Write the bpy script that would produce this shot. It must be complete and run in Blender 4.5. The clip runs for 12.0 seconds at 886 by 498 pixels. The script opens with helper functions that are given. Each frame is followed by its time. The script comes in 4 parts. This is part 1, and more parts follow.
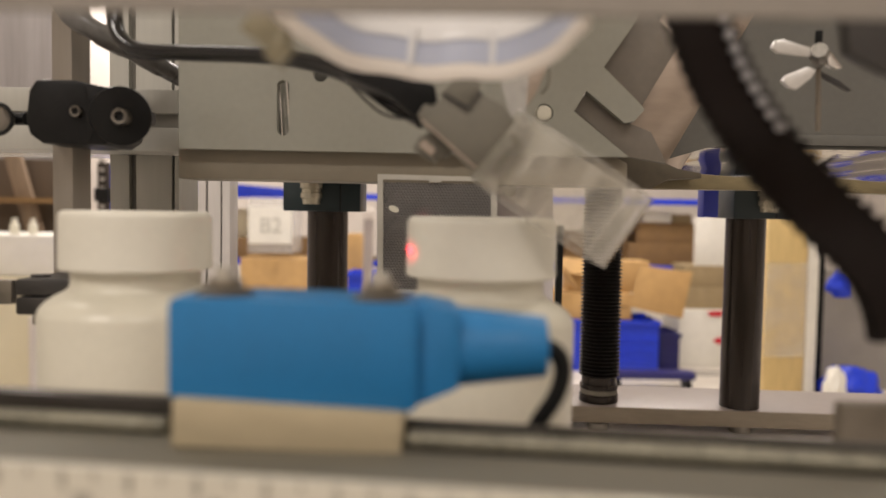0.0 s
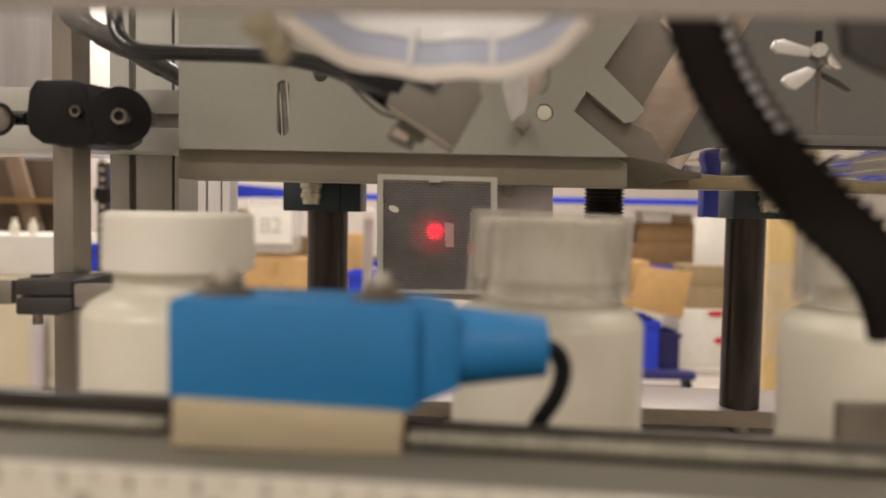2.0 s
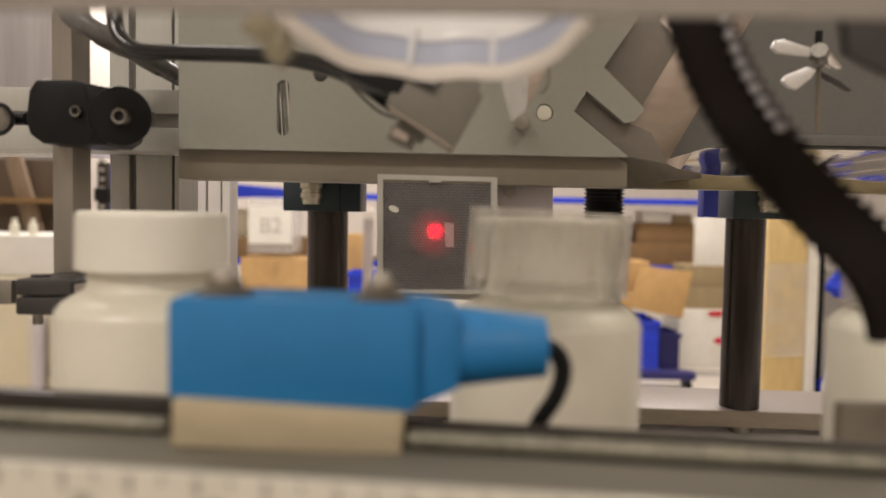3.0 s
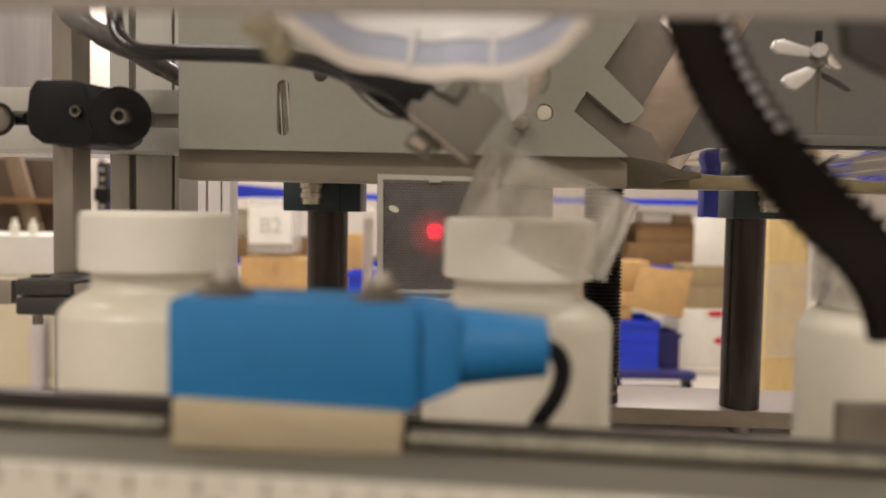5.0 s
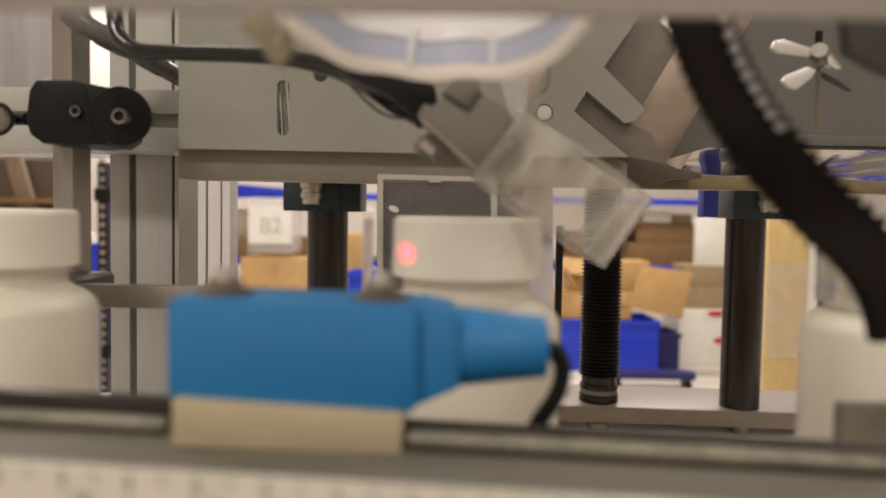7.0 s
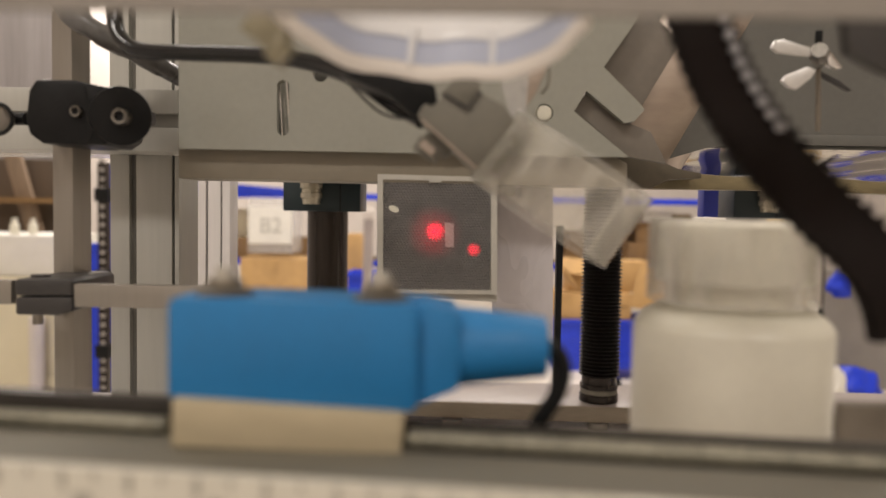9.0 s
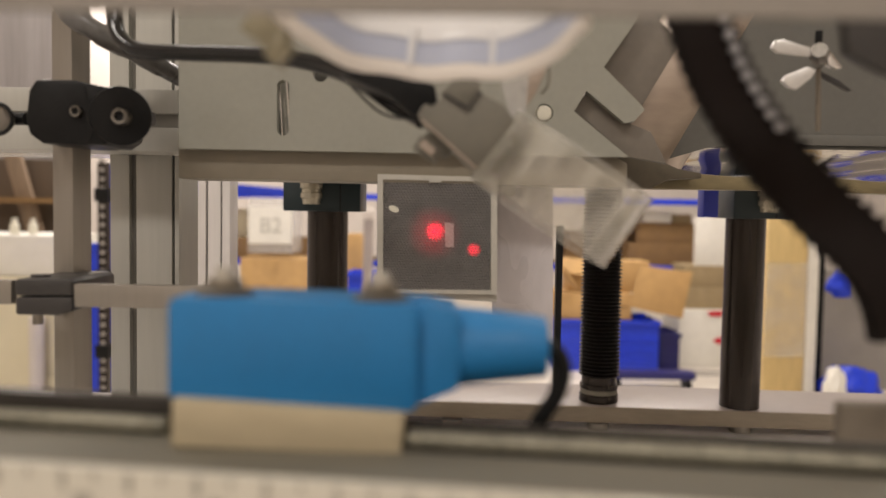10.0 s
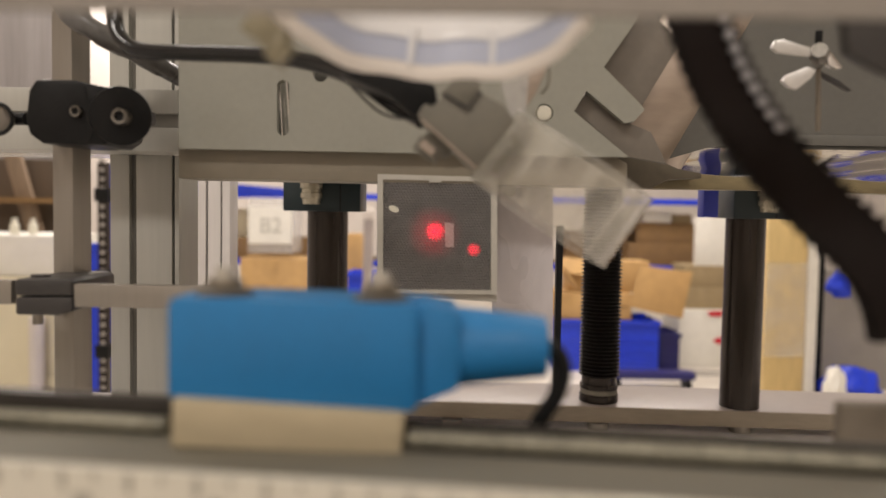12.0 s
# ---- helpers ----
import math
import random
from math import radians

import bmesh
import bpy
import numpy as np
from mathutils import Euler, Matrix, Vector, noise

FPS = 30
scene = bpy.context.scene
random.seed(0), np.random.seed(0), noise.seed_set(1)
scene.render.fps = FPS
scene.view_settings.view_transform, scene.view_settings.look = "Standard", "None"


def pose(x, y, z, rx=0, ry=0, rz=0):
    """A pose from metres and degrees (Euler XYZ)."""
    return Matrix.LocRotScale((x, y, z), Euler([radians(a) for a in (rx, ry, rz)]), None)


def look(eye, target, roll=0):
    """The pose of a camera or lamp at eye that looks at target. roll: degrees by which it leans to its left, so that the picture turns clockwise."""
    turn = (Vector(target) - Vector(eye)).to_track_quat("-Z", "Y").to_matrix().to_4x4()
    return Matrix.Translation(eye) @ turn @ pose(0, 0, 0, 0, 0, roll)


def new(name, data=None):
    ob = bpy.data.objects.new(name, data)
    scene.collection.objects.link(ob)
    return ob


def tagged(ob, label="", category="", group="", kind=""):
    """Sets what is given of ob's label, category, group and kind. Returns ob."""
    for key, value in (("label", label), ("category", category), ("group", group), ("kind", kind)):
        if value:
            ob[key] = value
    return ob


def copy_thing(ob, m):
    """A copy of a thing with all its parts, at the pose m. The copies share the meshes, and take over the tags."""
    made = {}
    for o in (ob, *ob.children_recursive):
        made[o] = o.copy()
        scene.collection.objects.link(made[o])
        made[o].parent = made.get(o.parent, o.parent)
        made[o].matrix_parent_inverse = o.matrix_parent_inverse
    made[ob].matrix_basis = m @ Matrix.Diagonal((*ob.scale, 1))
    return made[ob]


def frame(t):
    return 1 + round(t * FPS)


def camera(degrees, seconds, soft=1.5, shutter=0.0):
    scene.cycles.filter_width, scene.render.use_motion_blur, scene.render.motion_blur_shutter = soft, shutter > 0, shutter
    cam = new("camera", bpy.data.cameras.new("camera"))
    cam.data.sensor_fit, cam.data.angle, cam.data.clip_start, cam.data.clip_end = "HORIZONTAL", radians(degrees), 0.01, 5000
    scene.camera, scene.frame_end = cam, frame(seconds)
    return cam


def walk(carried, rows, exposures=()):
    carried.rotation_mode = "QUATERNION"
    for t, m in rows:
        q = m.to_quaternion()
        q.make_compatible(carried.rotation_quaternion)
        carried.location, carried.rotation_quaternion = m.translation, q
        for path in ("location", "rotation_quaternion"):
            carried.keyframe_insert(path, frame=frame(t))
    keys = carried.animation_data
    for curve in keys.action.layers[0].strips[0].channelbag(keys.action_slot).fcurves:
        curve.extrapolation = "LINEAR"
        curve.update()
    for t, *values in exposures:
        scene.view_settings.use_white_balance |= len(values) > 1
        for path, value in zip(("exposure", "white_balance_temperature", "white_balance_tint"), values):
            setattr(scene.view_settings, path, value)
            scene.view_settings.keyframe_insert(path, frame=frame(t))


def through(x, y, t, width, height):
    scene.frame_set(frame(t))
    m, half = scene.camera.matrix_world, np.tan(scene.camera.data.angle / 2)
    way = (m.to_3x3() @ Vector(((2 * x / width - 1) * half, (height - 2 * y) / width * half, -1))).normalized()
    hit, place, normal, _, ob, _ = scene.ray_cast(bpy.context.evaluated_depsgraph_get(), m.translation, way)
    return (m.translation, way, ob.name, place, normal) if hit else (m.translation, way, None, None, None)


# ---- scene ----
cam = camera(60, 12.0, soft=1.2, shutter=0.5)
cam.data.dof.use_dof = True
cam.data.dof.focus_distance = 0.40
cam.data.dof.aperture_fstop = 9.5
EYE = Vector((0, 0, 1.05))
VIEW = look(EYE, EYE + Vector((0, math.cos(radians(3)), -math.sin(radians(3)))), 1)
walk(cam, [(0, VIEW), (12, VIEW)], exposures=[(0, 0.0), (12, 0.0)])

# ---- light: fluorescent panels under the hall's ceiling ----
hall_air = bpy.data.worlds.new("hall_air")
scene.world = hall_air
hall_air.use_nodes = True
hall_air.node_tree.nodes["Background"].inputs[0].default_value = (1.0, 0.93, 0.84, 1)
hall_air.node_tree.nodes["Background"].inputs[1].default_value = 0.12


def ceiling_panel(x, y, power, sx=1.4, sy=0.6):
    data = bpy.data.lights.new("ceiling_panel", "AREA")
    data.shape, data.size, data.size_y, data.energy, data.color = "RECTANGLE", sx, sy, power, (1.0, 0.912, 0.84)
    ob = new("ceiling_panel", data)
    ob.matrix_world = look((x, y, 3.85), (x, y, 0))
    return ob


# The last panel is an unseen extra, added to brighten the north wall.
for px, py, pw in ((-1.8, -2.4, 92), (1.3, -2.6, 50), (-1.8, 1.6, 26), (1.6, 1.6, 28), (-1.8, 4.2, 92), (1.4, 4.2, 92), (0, 6.4, 48), (-3.4, 8.2, 90)):
    ceiling_panel(px, py, pw)


def red_spot_lamp(lens, target, power, degrees):
    """A red spot lamp at the sensor, aimed at the reflector."""
    data = bpy.data.lights.new("red_spot_lamp", "SPOT")
    data.energy, data.color = power, (1.0, 0.0, 0.03)
    data.spot_size, data.spot_blend, data.shadow_soft_size = radians(degrees), 1.0, 0.0004
    ob = new("red_spot_lamp", data)
    ob.matrix_world = look(lens, target)
    return ob


red_spot_lamp((-0.0133, 0.156, 1.0367), (-0.0031, 0.306, 1.0411), 3.2, 3.3)
# Wide, weak lamp added for the scattered halo round the main spot.
red_spot_lamp((-0.0133, 0.156, 1.0367), (-0.0037, 0.306, 1.0402), 0.28, 9.0)
# Added lamp behind the housing makes the reflector's second red spot.
red_spot_lamp((-0.0067, 0.1545, 1.0172), (0.0124, 0.306, 1.034), 3.6, 2.2)


# ---- materials ----
def material(name, color, rough=0.5, metal=0.0, scale=60.0, vary=0.12, bump=0.05, stain=0.0, stretch=(1, 1, 1), coat=0.0, blotch=None):
    m = bpy.data.materials.new(name)
    m.use_nodes = True
    nt = m.node_tree
    n, l = nt.nodes, nt.links
    b = n["Principled BSDF"]
    co = n.new("ShaderNodeTexCoord")
    mp = n.new("ShaderNodeMapping")
    mp.inputs["Scale"].default_value = stretch
    l.new(co.outputs["Object"], mp.inputs[0])
    fine = n.new("ShaderNodeTexNoise")
    fine.inputs["Scale"].default_value, fine.inputs["Detail"].default_value = scale * 6, 5
    wide = n.new("ShaderNodeTexNoise")
    wide.inputs["Scale"].default_value, wide.inputs["Detail"].default_value = scale * 0.7, 3
    l.new(mp.outputs[0], fine.inputs[0])
    l.new(mp.outputs[0], wide.inputs[0])
    info = n.new("ShaderNodeObjectInfo")
    add = n.new("ShaderNodeMath")
    add.operation = "ADD"
    l.new(fine.outputs[0], add.inputs[0])
    l.new(wide.outputs[0], add.inputs[1])
    mr = n.new("ShaderNodeMapRange")
    mr.inputs[1].default_value, mr.inputs[2].default_value = 0.7, 1.3
    mr.inputs[3].default_value, mr.inputs[4].default_value = 1 - vary, 1 + vary
    l.new(add.outputs[0], mr.inputs[0])
    tone = n.new("ShaderNodeVectorMath")
    tone.operation = "SCALE"
    tone.inputs[0].default_value = color
    l.new(mr.outputs[0], tone.inputs["Scale"])
    last = tone.outputs[0]
    if stain:
        ramp = n.new("ShaderNodeMapRange")
        ramp.inputs[1].default_value, ramp.inputs[2].default_value = 0.55, 0.75
        ramp.inputs[3].default_value, ramp.inputs[4].default_value = 0, stain
        l.new(wide.outputs[0], ramp.inputs[0])
        mx = n.new("ShaderNodeMix")
        mx.data_type = "RGBA"
        l.new(ramp.outputs[0], mx.inputs[0])
        l.new(last, mx.inputs[6])
        mx.inputs[7].default_value = (*(blotch or [c * 0.5 for c in color]), 1)
        last = mx.outputs[2]
    l.new(last, b.inputs["Base Color"])
    rr = n.new("ShaderNodeMapRange")
    rr.inputs[1].default_value, rr.inputs[2].default_value = 0.3, 0.7
    rr.inputs[3].default_value, rr.inputs[4].default_value = max(0.02, rough * 0.85), min(1, rough * 1.2)
    l.new(wide.outputs[0], rr.inputs[0])
    l.new(rr.outputs[0], b.inputs["Roughness"])
    b.inputs["Metallic"].default_value = metal
    b.inputs["Coat Weight"].default_value = coat
    if bump:
        bp = n.new("ShaderNodeBump")
        bp.inputs["Strength"].default_value, bp.inputs["Distance"].default_value = bump, 0.02 / scale
        l.new(fine.outputs[0], bp.inputs["Height"])
        l.new(bp.outputs[0], b.inputs["Normal"])
    return m


def film_material(name, color, clear, rough, grain=80, spread=0.1, stretch=(1, 1, 1)):
    """Thin plastic film: part of the light goes straight through, part is scattered or mirrored."""
    m = bpy.data.materials.new(name)
    m.use_nodes = True
    nt = m.node_tree
    n, l = nt.nodes, nt.links
    b = n["Principled BSDF"]
    b.inputs["Base Color"].default_value = (*color, 1)
    b.inputs["Roughness"].default_value = rough
    t = n.new("ShaderNodeBsdfTransparent")
    nz = n.new("ShaderNodeTexNoise")
    nz.inputs["Scale"].default_value, nz.inputs["Detail"].default_value = grain, 3
    co = n.new("ShaderNodeTexCoord")
    mp = n.new("ShaderNodeMapping")
    mp.inputs["Scale"].default_value = stretch
    l.new(co.outputs["Object"], mp.inputs[0])
    l.new(mp.outputs[0], nz.inputs[0])
    mr = n.new("ShaderNodeMapRange")
    mr.inputs[1].default_value, mr.inputs[2].default_value = 0.3, 0.7
    mr.inputs[3].default_value, mr.inputs[4].default_value = clear - spread, min(1, clear + spread)
    l.new(nz.outputs[0], mr.inputs[0])
    mix = n.new("ShaderNodeMixShader")
    l.new(mr.outputs[0], mix.inputs[0])
    l.new(b.outputs[0], mix.inputs[1])
    l.new(t.outputs[0], mix.inputs[2])
    bp = n.new("ShaderNodeBump")
    bp.inputs["Strength"].default_value, bp.inputs["Distance"].default_value = 0.5, 0.003
    l.new(nz.outputs[0], bp.inputs["Height"])
    l.new(bp.outputs[0], b.inputs["Normal"])
    l.new(mix.outputs[0], n["Material Output"].inputs[0])
    return m


def sleeve_material(name, color):
    """Clear heat-shrink film: mostly see-through, a little milky in streaks, with wavy mirror gloss."""
    m = bpy.data.materials.new(name)
    m.use_nodes = True
    nt = m.node_tree
    n, l = nt.nodes, nt.links
    co = n.new("ShaderNodeTexCoord")
    mp = n.new("ShaderNodeMapping")
    mp.inputs["Scale"].default_value = (1, 1, 0.35)
    l.new(co.outputs["Object"], mp.inputs[0])
    wave, streak = n.new("ShaderNodeTexNoise"), n.new("ShaderNodeTexNoise")
    wave.inputs["Scale"].default_value, wave.inputs["Detail"].default_value = 60, 1.5
    streak.inputs["Scale"].default_value, streak.inputs["Detail"].default_value = 150, 3
    l.new(mp.outputs[0], wave.inputs[0])
    l.new(mp.outputs[0], streak.inputs[0])
    bp = n.new("ShaderNodeBump")
    bp.inputs["Strength"].default_value, bp.inputs["Distance"].default_value = 0.6, 0.004
    l.new(wave.outputs[0], bp.inputs["Height"])
    milk = n["Principled BSDF"]
    milk.inputs["Base Color"].default_value, milk.inputs["Roughness"].default_value = (*color, 1), 0.5
    clear = n.new("ShaderNodeBsdfTransparent")
    clear.inputs[0].default_value = (0.975, 0.97, 0.955, 1)
    mr = n.new("ShaderNodeMapRange")
    mr.inputs[1].default_value, mr.inputs[2].default_value = 0.35, 0.65
    mr.inputs[3].default_value, mr.inputs[4].default_value = 0.76, 0.92
    l.new(streak.outputs[0], mr.inputs[0])
    body = n.new("ShaderNodeMixShader")
    l.new(mr.outputs[0], body.inputs[0])
    l.new(milk.outputs[0], body.inputs[1])
    l.new(clear.outputs[0], body.inputs[2])
    gloss = n.new("ShaderNodeBsdfGlossy")
    gloss.inputs["Roughness"].default_value = 0.07
    l.new(bp.outputs[0], gloss.inputs["Normal"])
    fres = n.new("ShaderNodeFresnel")
    fres.inputs[0].default_value = 1.45
    l.new(bp.outputs[0], fres.inputs["Normal"])
    less = n.new("ShaderNodeMath")
    less.operation = "MULTIPLY"
    less.inputs[1].default_value = 0.45
    l.new(fres.outputs[0], less.inputs[0])
    skin = n.new("ShaderNodeMixShader")
    l.new(less.outputs[0], skin.inputs[0])
    l.new(body.outputs[0], skin.inputs[1])
    l.new(gloss.outputs[0], skin.inputs[2])
    l.new(skin.outputs[0], n["Material Output"].inputs[0])
    return m


GREY_PAINT = material("grey_green_paint", (0.280, 0.277, 0.236), 0.5, 0.0, 60, 0.04, 0.02, 0.08)
DARK_PAINT = material("dark_grey_paint", (0.118, 0.116, 0.104), 0.45, 0.0, 50, 0.06, 0.03, 0.1)
ALU = material("anodised_aluminium", (0.425, 0.417, 0.378), 0.45, 0.15, 60, 0.05, 0.02, 0.08, (1, 1, 0.08))
ALU_FLAT = material("brushed_aluminium", (0.50, 0.48, 0.44), 0.4, 0.7, 70, 0.07, 0.03, 0.1, (0.06, 1, 1))
STEEL = material("brushed_steel", (0.29, 0.265, 0.23), 0.38, 0.6, 90, 0.05, 0.03, 0.15, (1, 1, 0.05))
CHROME = material("polished_steel", (0.72, 0.71, 0.69), 0.12, 1.0, 60, 0.04, 0.01)
DULL_CHROME = material("tarnished_chrome", (0.13, 0.12, 0.105), 0.35, 0.9, 90, 0.2, 0.05, 0.3)
MIRROR = material("polished_sheet", (0.44, 0.40, 0.345), 0.08, 1.0, 25, 0.05, 0.12)
# Slot floors take a darker aluminium, with the recess's shade in the colour.
GROOVE = material("shaded_slot_aluminium", (0.25, 0.24, 0.215), 0.6, 0.2, 60, 0.05, 0.02)
BLACK = material("black_plastic", (0.011, 0.011, 0.011), 0.4, 0.0, 120, 0.15, 0.06)
BLACK_RUBBER = material("black_rubber", (0.009, 0.006, 0.005), 0.8, 0.0, 160, 0.2, 0.12)
BLACK.node_tree.nodes["Principled BSDF"].inputs["Specular IOR Level"].default_value = 0.14
BLACK_RUBBER.node_tree.nodes["Principled BSDF"].inputs["Specular IOR Level"].default_value = 0.15
FOOT_BROWN = material("brown_grey_casting", (0.085, 0.075, 0.062), 0.5, 0.1, 60, 0.1, 0.05, 0.2)
BEAM_GREY = material("taupe_beam_paint", (0.255, 0.232, 0.205), 0.55, 0.0, 60, 0.05, 0.02, 0.08)
WRAP = film_material("stretch_wrap", (0.8, 0.77, 0.7), 0.82, 0.12, 6)
FLANGE_GREY = material("brown_grey_bent_sheet", (0.175, 0.155, 0.13), 0.45, 0.2, 50, 0.08, 0.03, 0.2)
DRUM = material("dull_rolled_steel", (0.44, 0.37, 0.31), 0.36, 0.7, 40, 0.1, 0.05, 0.3, (0.2, 1, 1))
WING = material("cast_bright_steel", (0.64, 0.63, 0.61), 0.35, 0.6, 90, 0.06, 0.06)
PIN_GREY = material("worn_grey_pin", (0.34, 0.33, 0.335), 0.3, 0.0, 90, 0.1, 0.0)
THREAD = material("worn_thread_steel", (0.012, 0.010, 0.009), 0.3, 0.0, 90, 0.2, 0.02)
THREAD.node_tree.nodes["Principled BSDF"].inputs["Specular IOR Level"].default_value = 0.12
BLACK_STEEL = material("blackened_steel", (0.027, 0.020, 0.015), 0.24, 0.4, 90, 0.15, 0.03, 0.2, (1, 1, 0.05))
TEAL = material("dark_teal_plastic", (0.008, 0.020, 0.024), 0.4, 0.0, 90, 0.1, 0.03)
BLUE = material("blue_moulded_plastic", (0.009, 0.165, 0.41), 0.5, 0.0, 130, 0.06, 0.06, 0.05)
BEIGE_BLOCK = material("tan_milled_aluminium", (0.53, 0.45, 0.305), 0.5, 0.3, 90, 0.08, 0.05, 0.2, (0.2, 1, 1))
WHITE_HDPE = material("white_plastic", (0.66, 0.632, 0.53), 0.34, 0.0, 70, 0.03, 0.03)
CAP_WHITE = material("white_cap_plastic", (0.74, 0.717, 0.627), 0.42, 0.0, 70, 0.03, 0.04)
BRASS = material("yellowed_nylon", (0.30, 0.265, 0.18), 0.25, 0.2, 90, 0.12, 0.04)
TAN_EDGE = material("tan_plate_edge", (0.30, 0.255, 0.195), 0.55, 0.2, 90, 0.08, 0.05, 0.2, (0.2, 1, 1))
NICKEL = material("yellowed_nickel", (0.50, 0.46, 0.36), 0.25, 0.55, 90, 0.12, 0.04)
RULER = material("printed_scale", (0.54, 0.51, 0.43), 0.45, 0.0, 90, 0.05, 0.02, 0.2)
INK = material("faded_print", (0.33, 0.31, 0.265), 0.6, 0.0, 90, 0.1, 0.0)
DECK_PAINT = material("brown_grey_paint", (0.205, 0.178, 0.132), 0.5, 0.0, 40, 0.05, 0.02, 0.1)
OLIVE = material("olive_brown_paint", (0.20, 0.163, 0.088), 0.4, 0.2, 50, 0.25, 0.05, 0.4, (0.25, 1, 1))
OLIVE_DARK = material("dark_olive_filler", (0.085, 0.069, 0.045), 0.5, 0.0, 50, 0.15, 0.04, 0.3)
HOLDER = material("brownish_black_plastic", (0.022, 0.018, 0.014), 0.35, 0.0, 120, 0.2, 0.06, 0.2)
BRACKET_BROWN = material("brown_grey_bracket", (0.145, 0.122, 0.093), 0.5, 0.1, 60, 0.12, 0.05, 0.25)
SCREW = material("tarnished_screw", (0.27, 0.24, 0.19), 0.3, 0.7, 90, 0.15, 0.05, 0.2)
SCREW_END = material("pale_zinc_thread", (0.50, 0.47, 0.41), 0.3, 0.4, 90, 0.15, 0.05, 0.2)
RAIL_GREY = material("dull_grey_rail", (0.158, 0.147, 0.116), 0.6, 0.0, 60, 0.06, 0.03, 0.15, (0.1, 1, 1))
ROD_OLIVE = material("weathered_rod", (0.25, 0.237, 0.183), 0.35, 0.3, 120, 0.35, 0.08, 0.3)
DULL_ROD = material("dull_steel_rod", (0.22, 0.205, 0.17), 0.5, 0.5, 90, 0.1, 0.04, 0.2)
REFLECT = material("reflector_prisms", (0.165, 0.157, 0.15), 0.32, 0.1, 200, 0.12, 0.05)
# Lighter prism colour, for the painted reflection on the reflector.
REFLECT_GLARE = material("glare_on_prisms", (0.27, 0.25, 0.24), 0.45, 0.0, 160, 0.25, 0.05)
REFLECT_RIM = material("reflector_rim", (0.45, 0.43, 0.38), 0.35, 0.0, 100, 0.05, 0.03)
PALE_PLATE = material("pale_lacquered_plate", (0.39, 0.342, 0.325), 0.35, 0.1, 20, 0.04, 0.0, 0.0)
# Lilac blotches put the plate's purple reflection into its colour.
LILAC_PLATE = material("pale_lacquer_lilac_sheen", (0.63, 0.59, 0.60), 0.28, 0.1, 30, 0.07, 0.0, 0.15, (1, 1, 0.4), 0.0, (0.36, 0.32, 0.42))
TABLE_TOP = material("white_machine_top", (0.78, 0.74, 0.71), 0.4, 0.0, 30, 0.05, 0.03, 0.1)
PALE_ALU = material("pale_anodised_aluminium", (0.70, 0.67, 0.65), 0.4, 0.1, 60, 0.05, 0.02, 0.08, (1, 1, 0.08))
BELT = material("conveyor_slats", (0.50, 0.47, 0.42), 0.5, 0.0, 60, 0.08, 0.05, 0.2)
CARD = material("corrugated_cardboard", (0.52, 0.325, 0.135), 0.8, 0.0, 3.0, 0.10, 0.1, 0.2)
CARD_DARK = material("brown_cardboard", (0.22, 0.13, 0.055), 0.85, 0.0, 3.0, 0.14, 0.1, 0.3)
CARD_GREY = material("greyish_cardboard", (0.33, 0.25, 0.14), 0.85, 0.0, 3.0, 0.14, 0.1, 0.3)
BIN_BLUE = material("blue_bin_plastic", (0.012, 0.045, 0.62), 0.4, 0.0, 4.0, 0.08, 0.03)
STOP_BLUE = material("deep_blue_plastic", (0.02, 0.035, 0.34), 0.4, 0.0, 60, 0.08, 0.03)
NAVY = material("navy_plastic", (0.012, 0.012, 0.12), 0.5, 0.0, 4.0, 0.12, 0.03)
WHITE_BOX = material("white_carton", (0.78, 0.76, 0.70), 0.6, 0.0, 3.0, 0.05, 0.03, 0.08)
RED = material("red_print", (0.6, 0.01, 0.03), 0.5, 0.0, 5.0, 0.1, 0.0)
CREAM = material("cream_paint", (0.70, 0.64, 0.47), 0.6, 0.0, 1.5, 0.05, 0.03, 0.08)
WALL = material("pale_wall_paint", (0.66, 0.61, 0.57), 0.8, 0.0, 1.0, 0.06, 0.03, 0.12)
CURTAIN = material("streaked_grey_sheeting", (0.27, 0.25, 0.245), 0.6, 0.0, 2.0, 0.25, 0.05, 0.3, (8, 8, 0.15))
FLOOR = material("sealed_concrete", (0.62, 0.57, 0.50), 0.5, 0.0, 1.2, 0.10, 0.04, 0.2)
CEILING = material("ceiling_panel_paint", (0.7, 0.68, 0.62), 0.8, 0.0, 1.0, 0.04, 0.02)
TIMBER = material("brown_timber", (0.085, 0.058, 0.036), 0.7, 0.0, 3.0, 0.2, 0.1, 0.2, (6, 6, 0.5))
PLANK = material("weathered_plank", (0.21, 0.15, 0.10), 0.7, 0.0, 3.0, 0.2, 0.1, 0.2, (6, 6, 0.5))
PLY = material("yellow_plywood", (0.61, 0.45, 0.20), 0.55, 0.0, 2.5, 0.14, 0.05, 0.3, (5, 5, 0.5))
GREY_WALL = material("grey_partition", (0.30, 0.28, 0.26), 0.7, 0.0, 2.0, 0.08, 0.03, 0.15)
TAPE = material("grey_wrapped_tape", (0.13, 0.125, 0.12), 0.25, 0.0, 90, 0.15, 0.06)
BAND = sleeve_material("clear_shrink_film", (0.85, 0.81, 0.72))
BLOCK_GREY = material("warm_grey_casting", (0.158, 0.145, 0.114), 0.5, 0.0, 90, 0.06, 0.05, 0.12)
BAND_EDGE = film_material("film_cut_edge", (0.85, 0.83, 0.78), 0.6, 0.2)
GLOSS_BLACK = material("glossy_black_sheath", (0.010, 0.010, 0.010), 0.16, 0.0, 90, 0.1, 0.03)
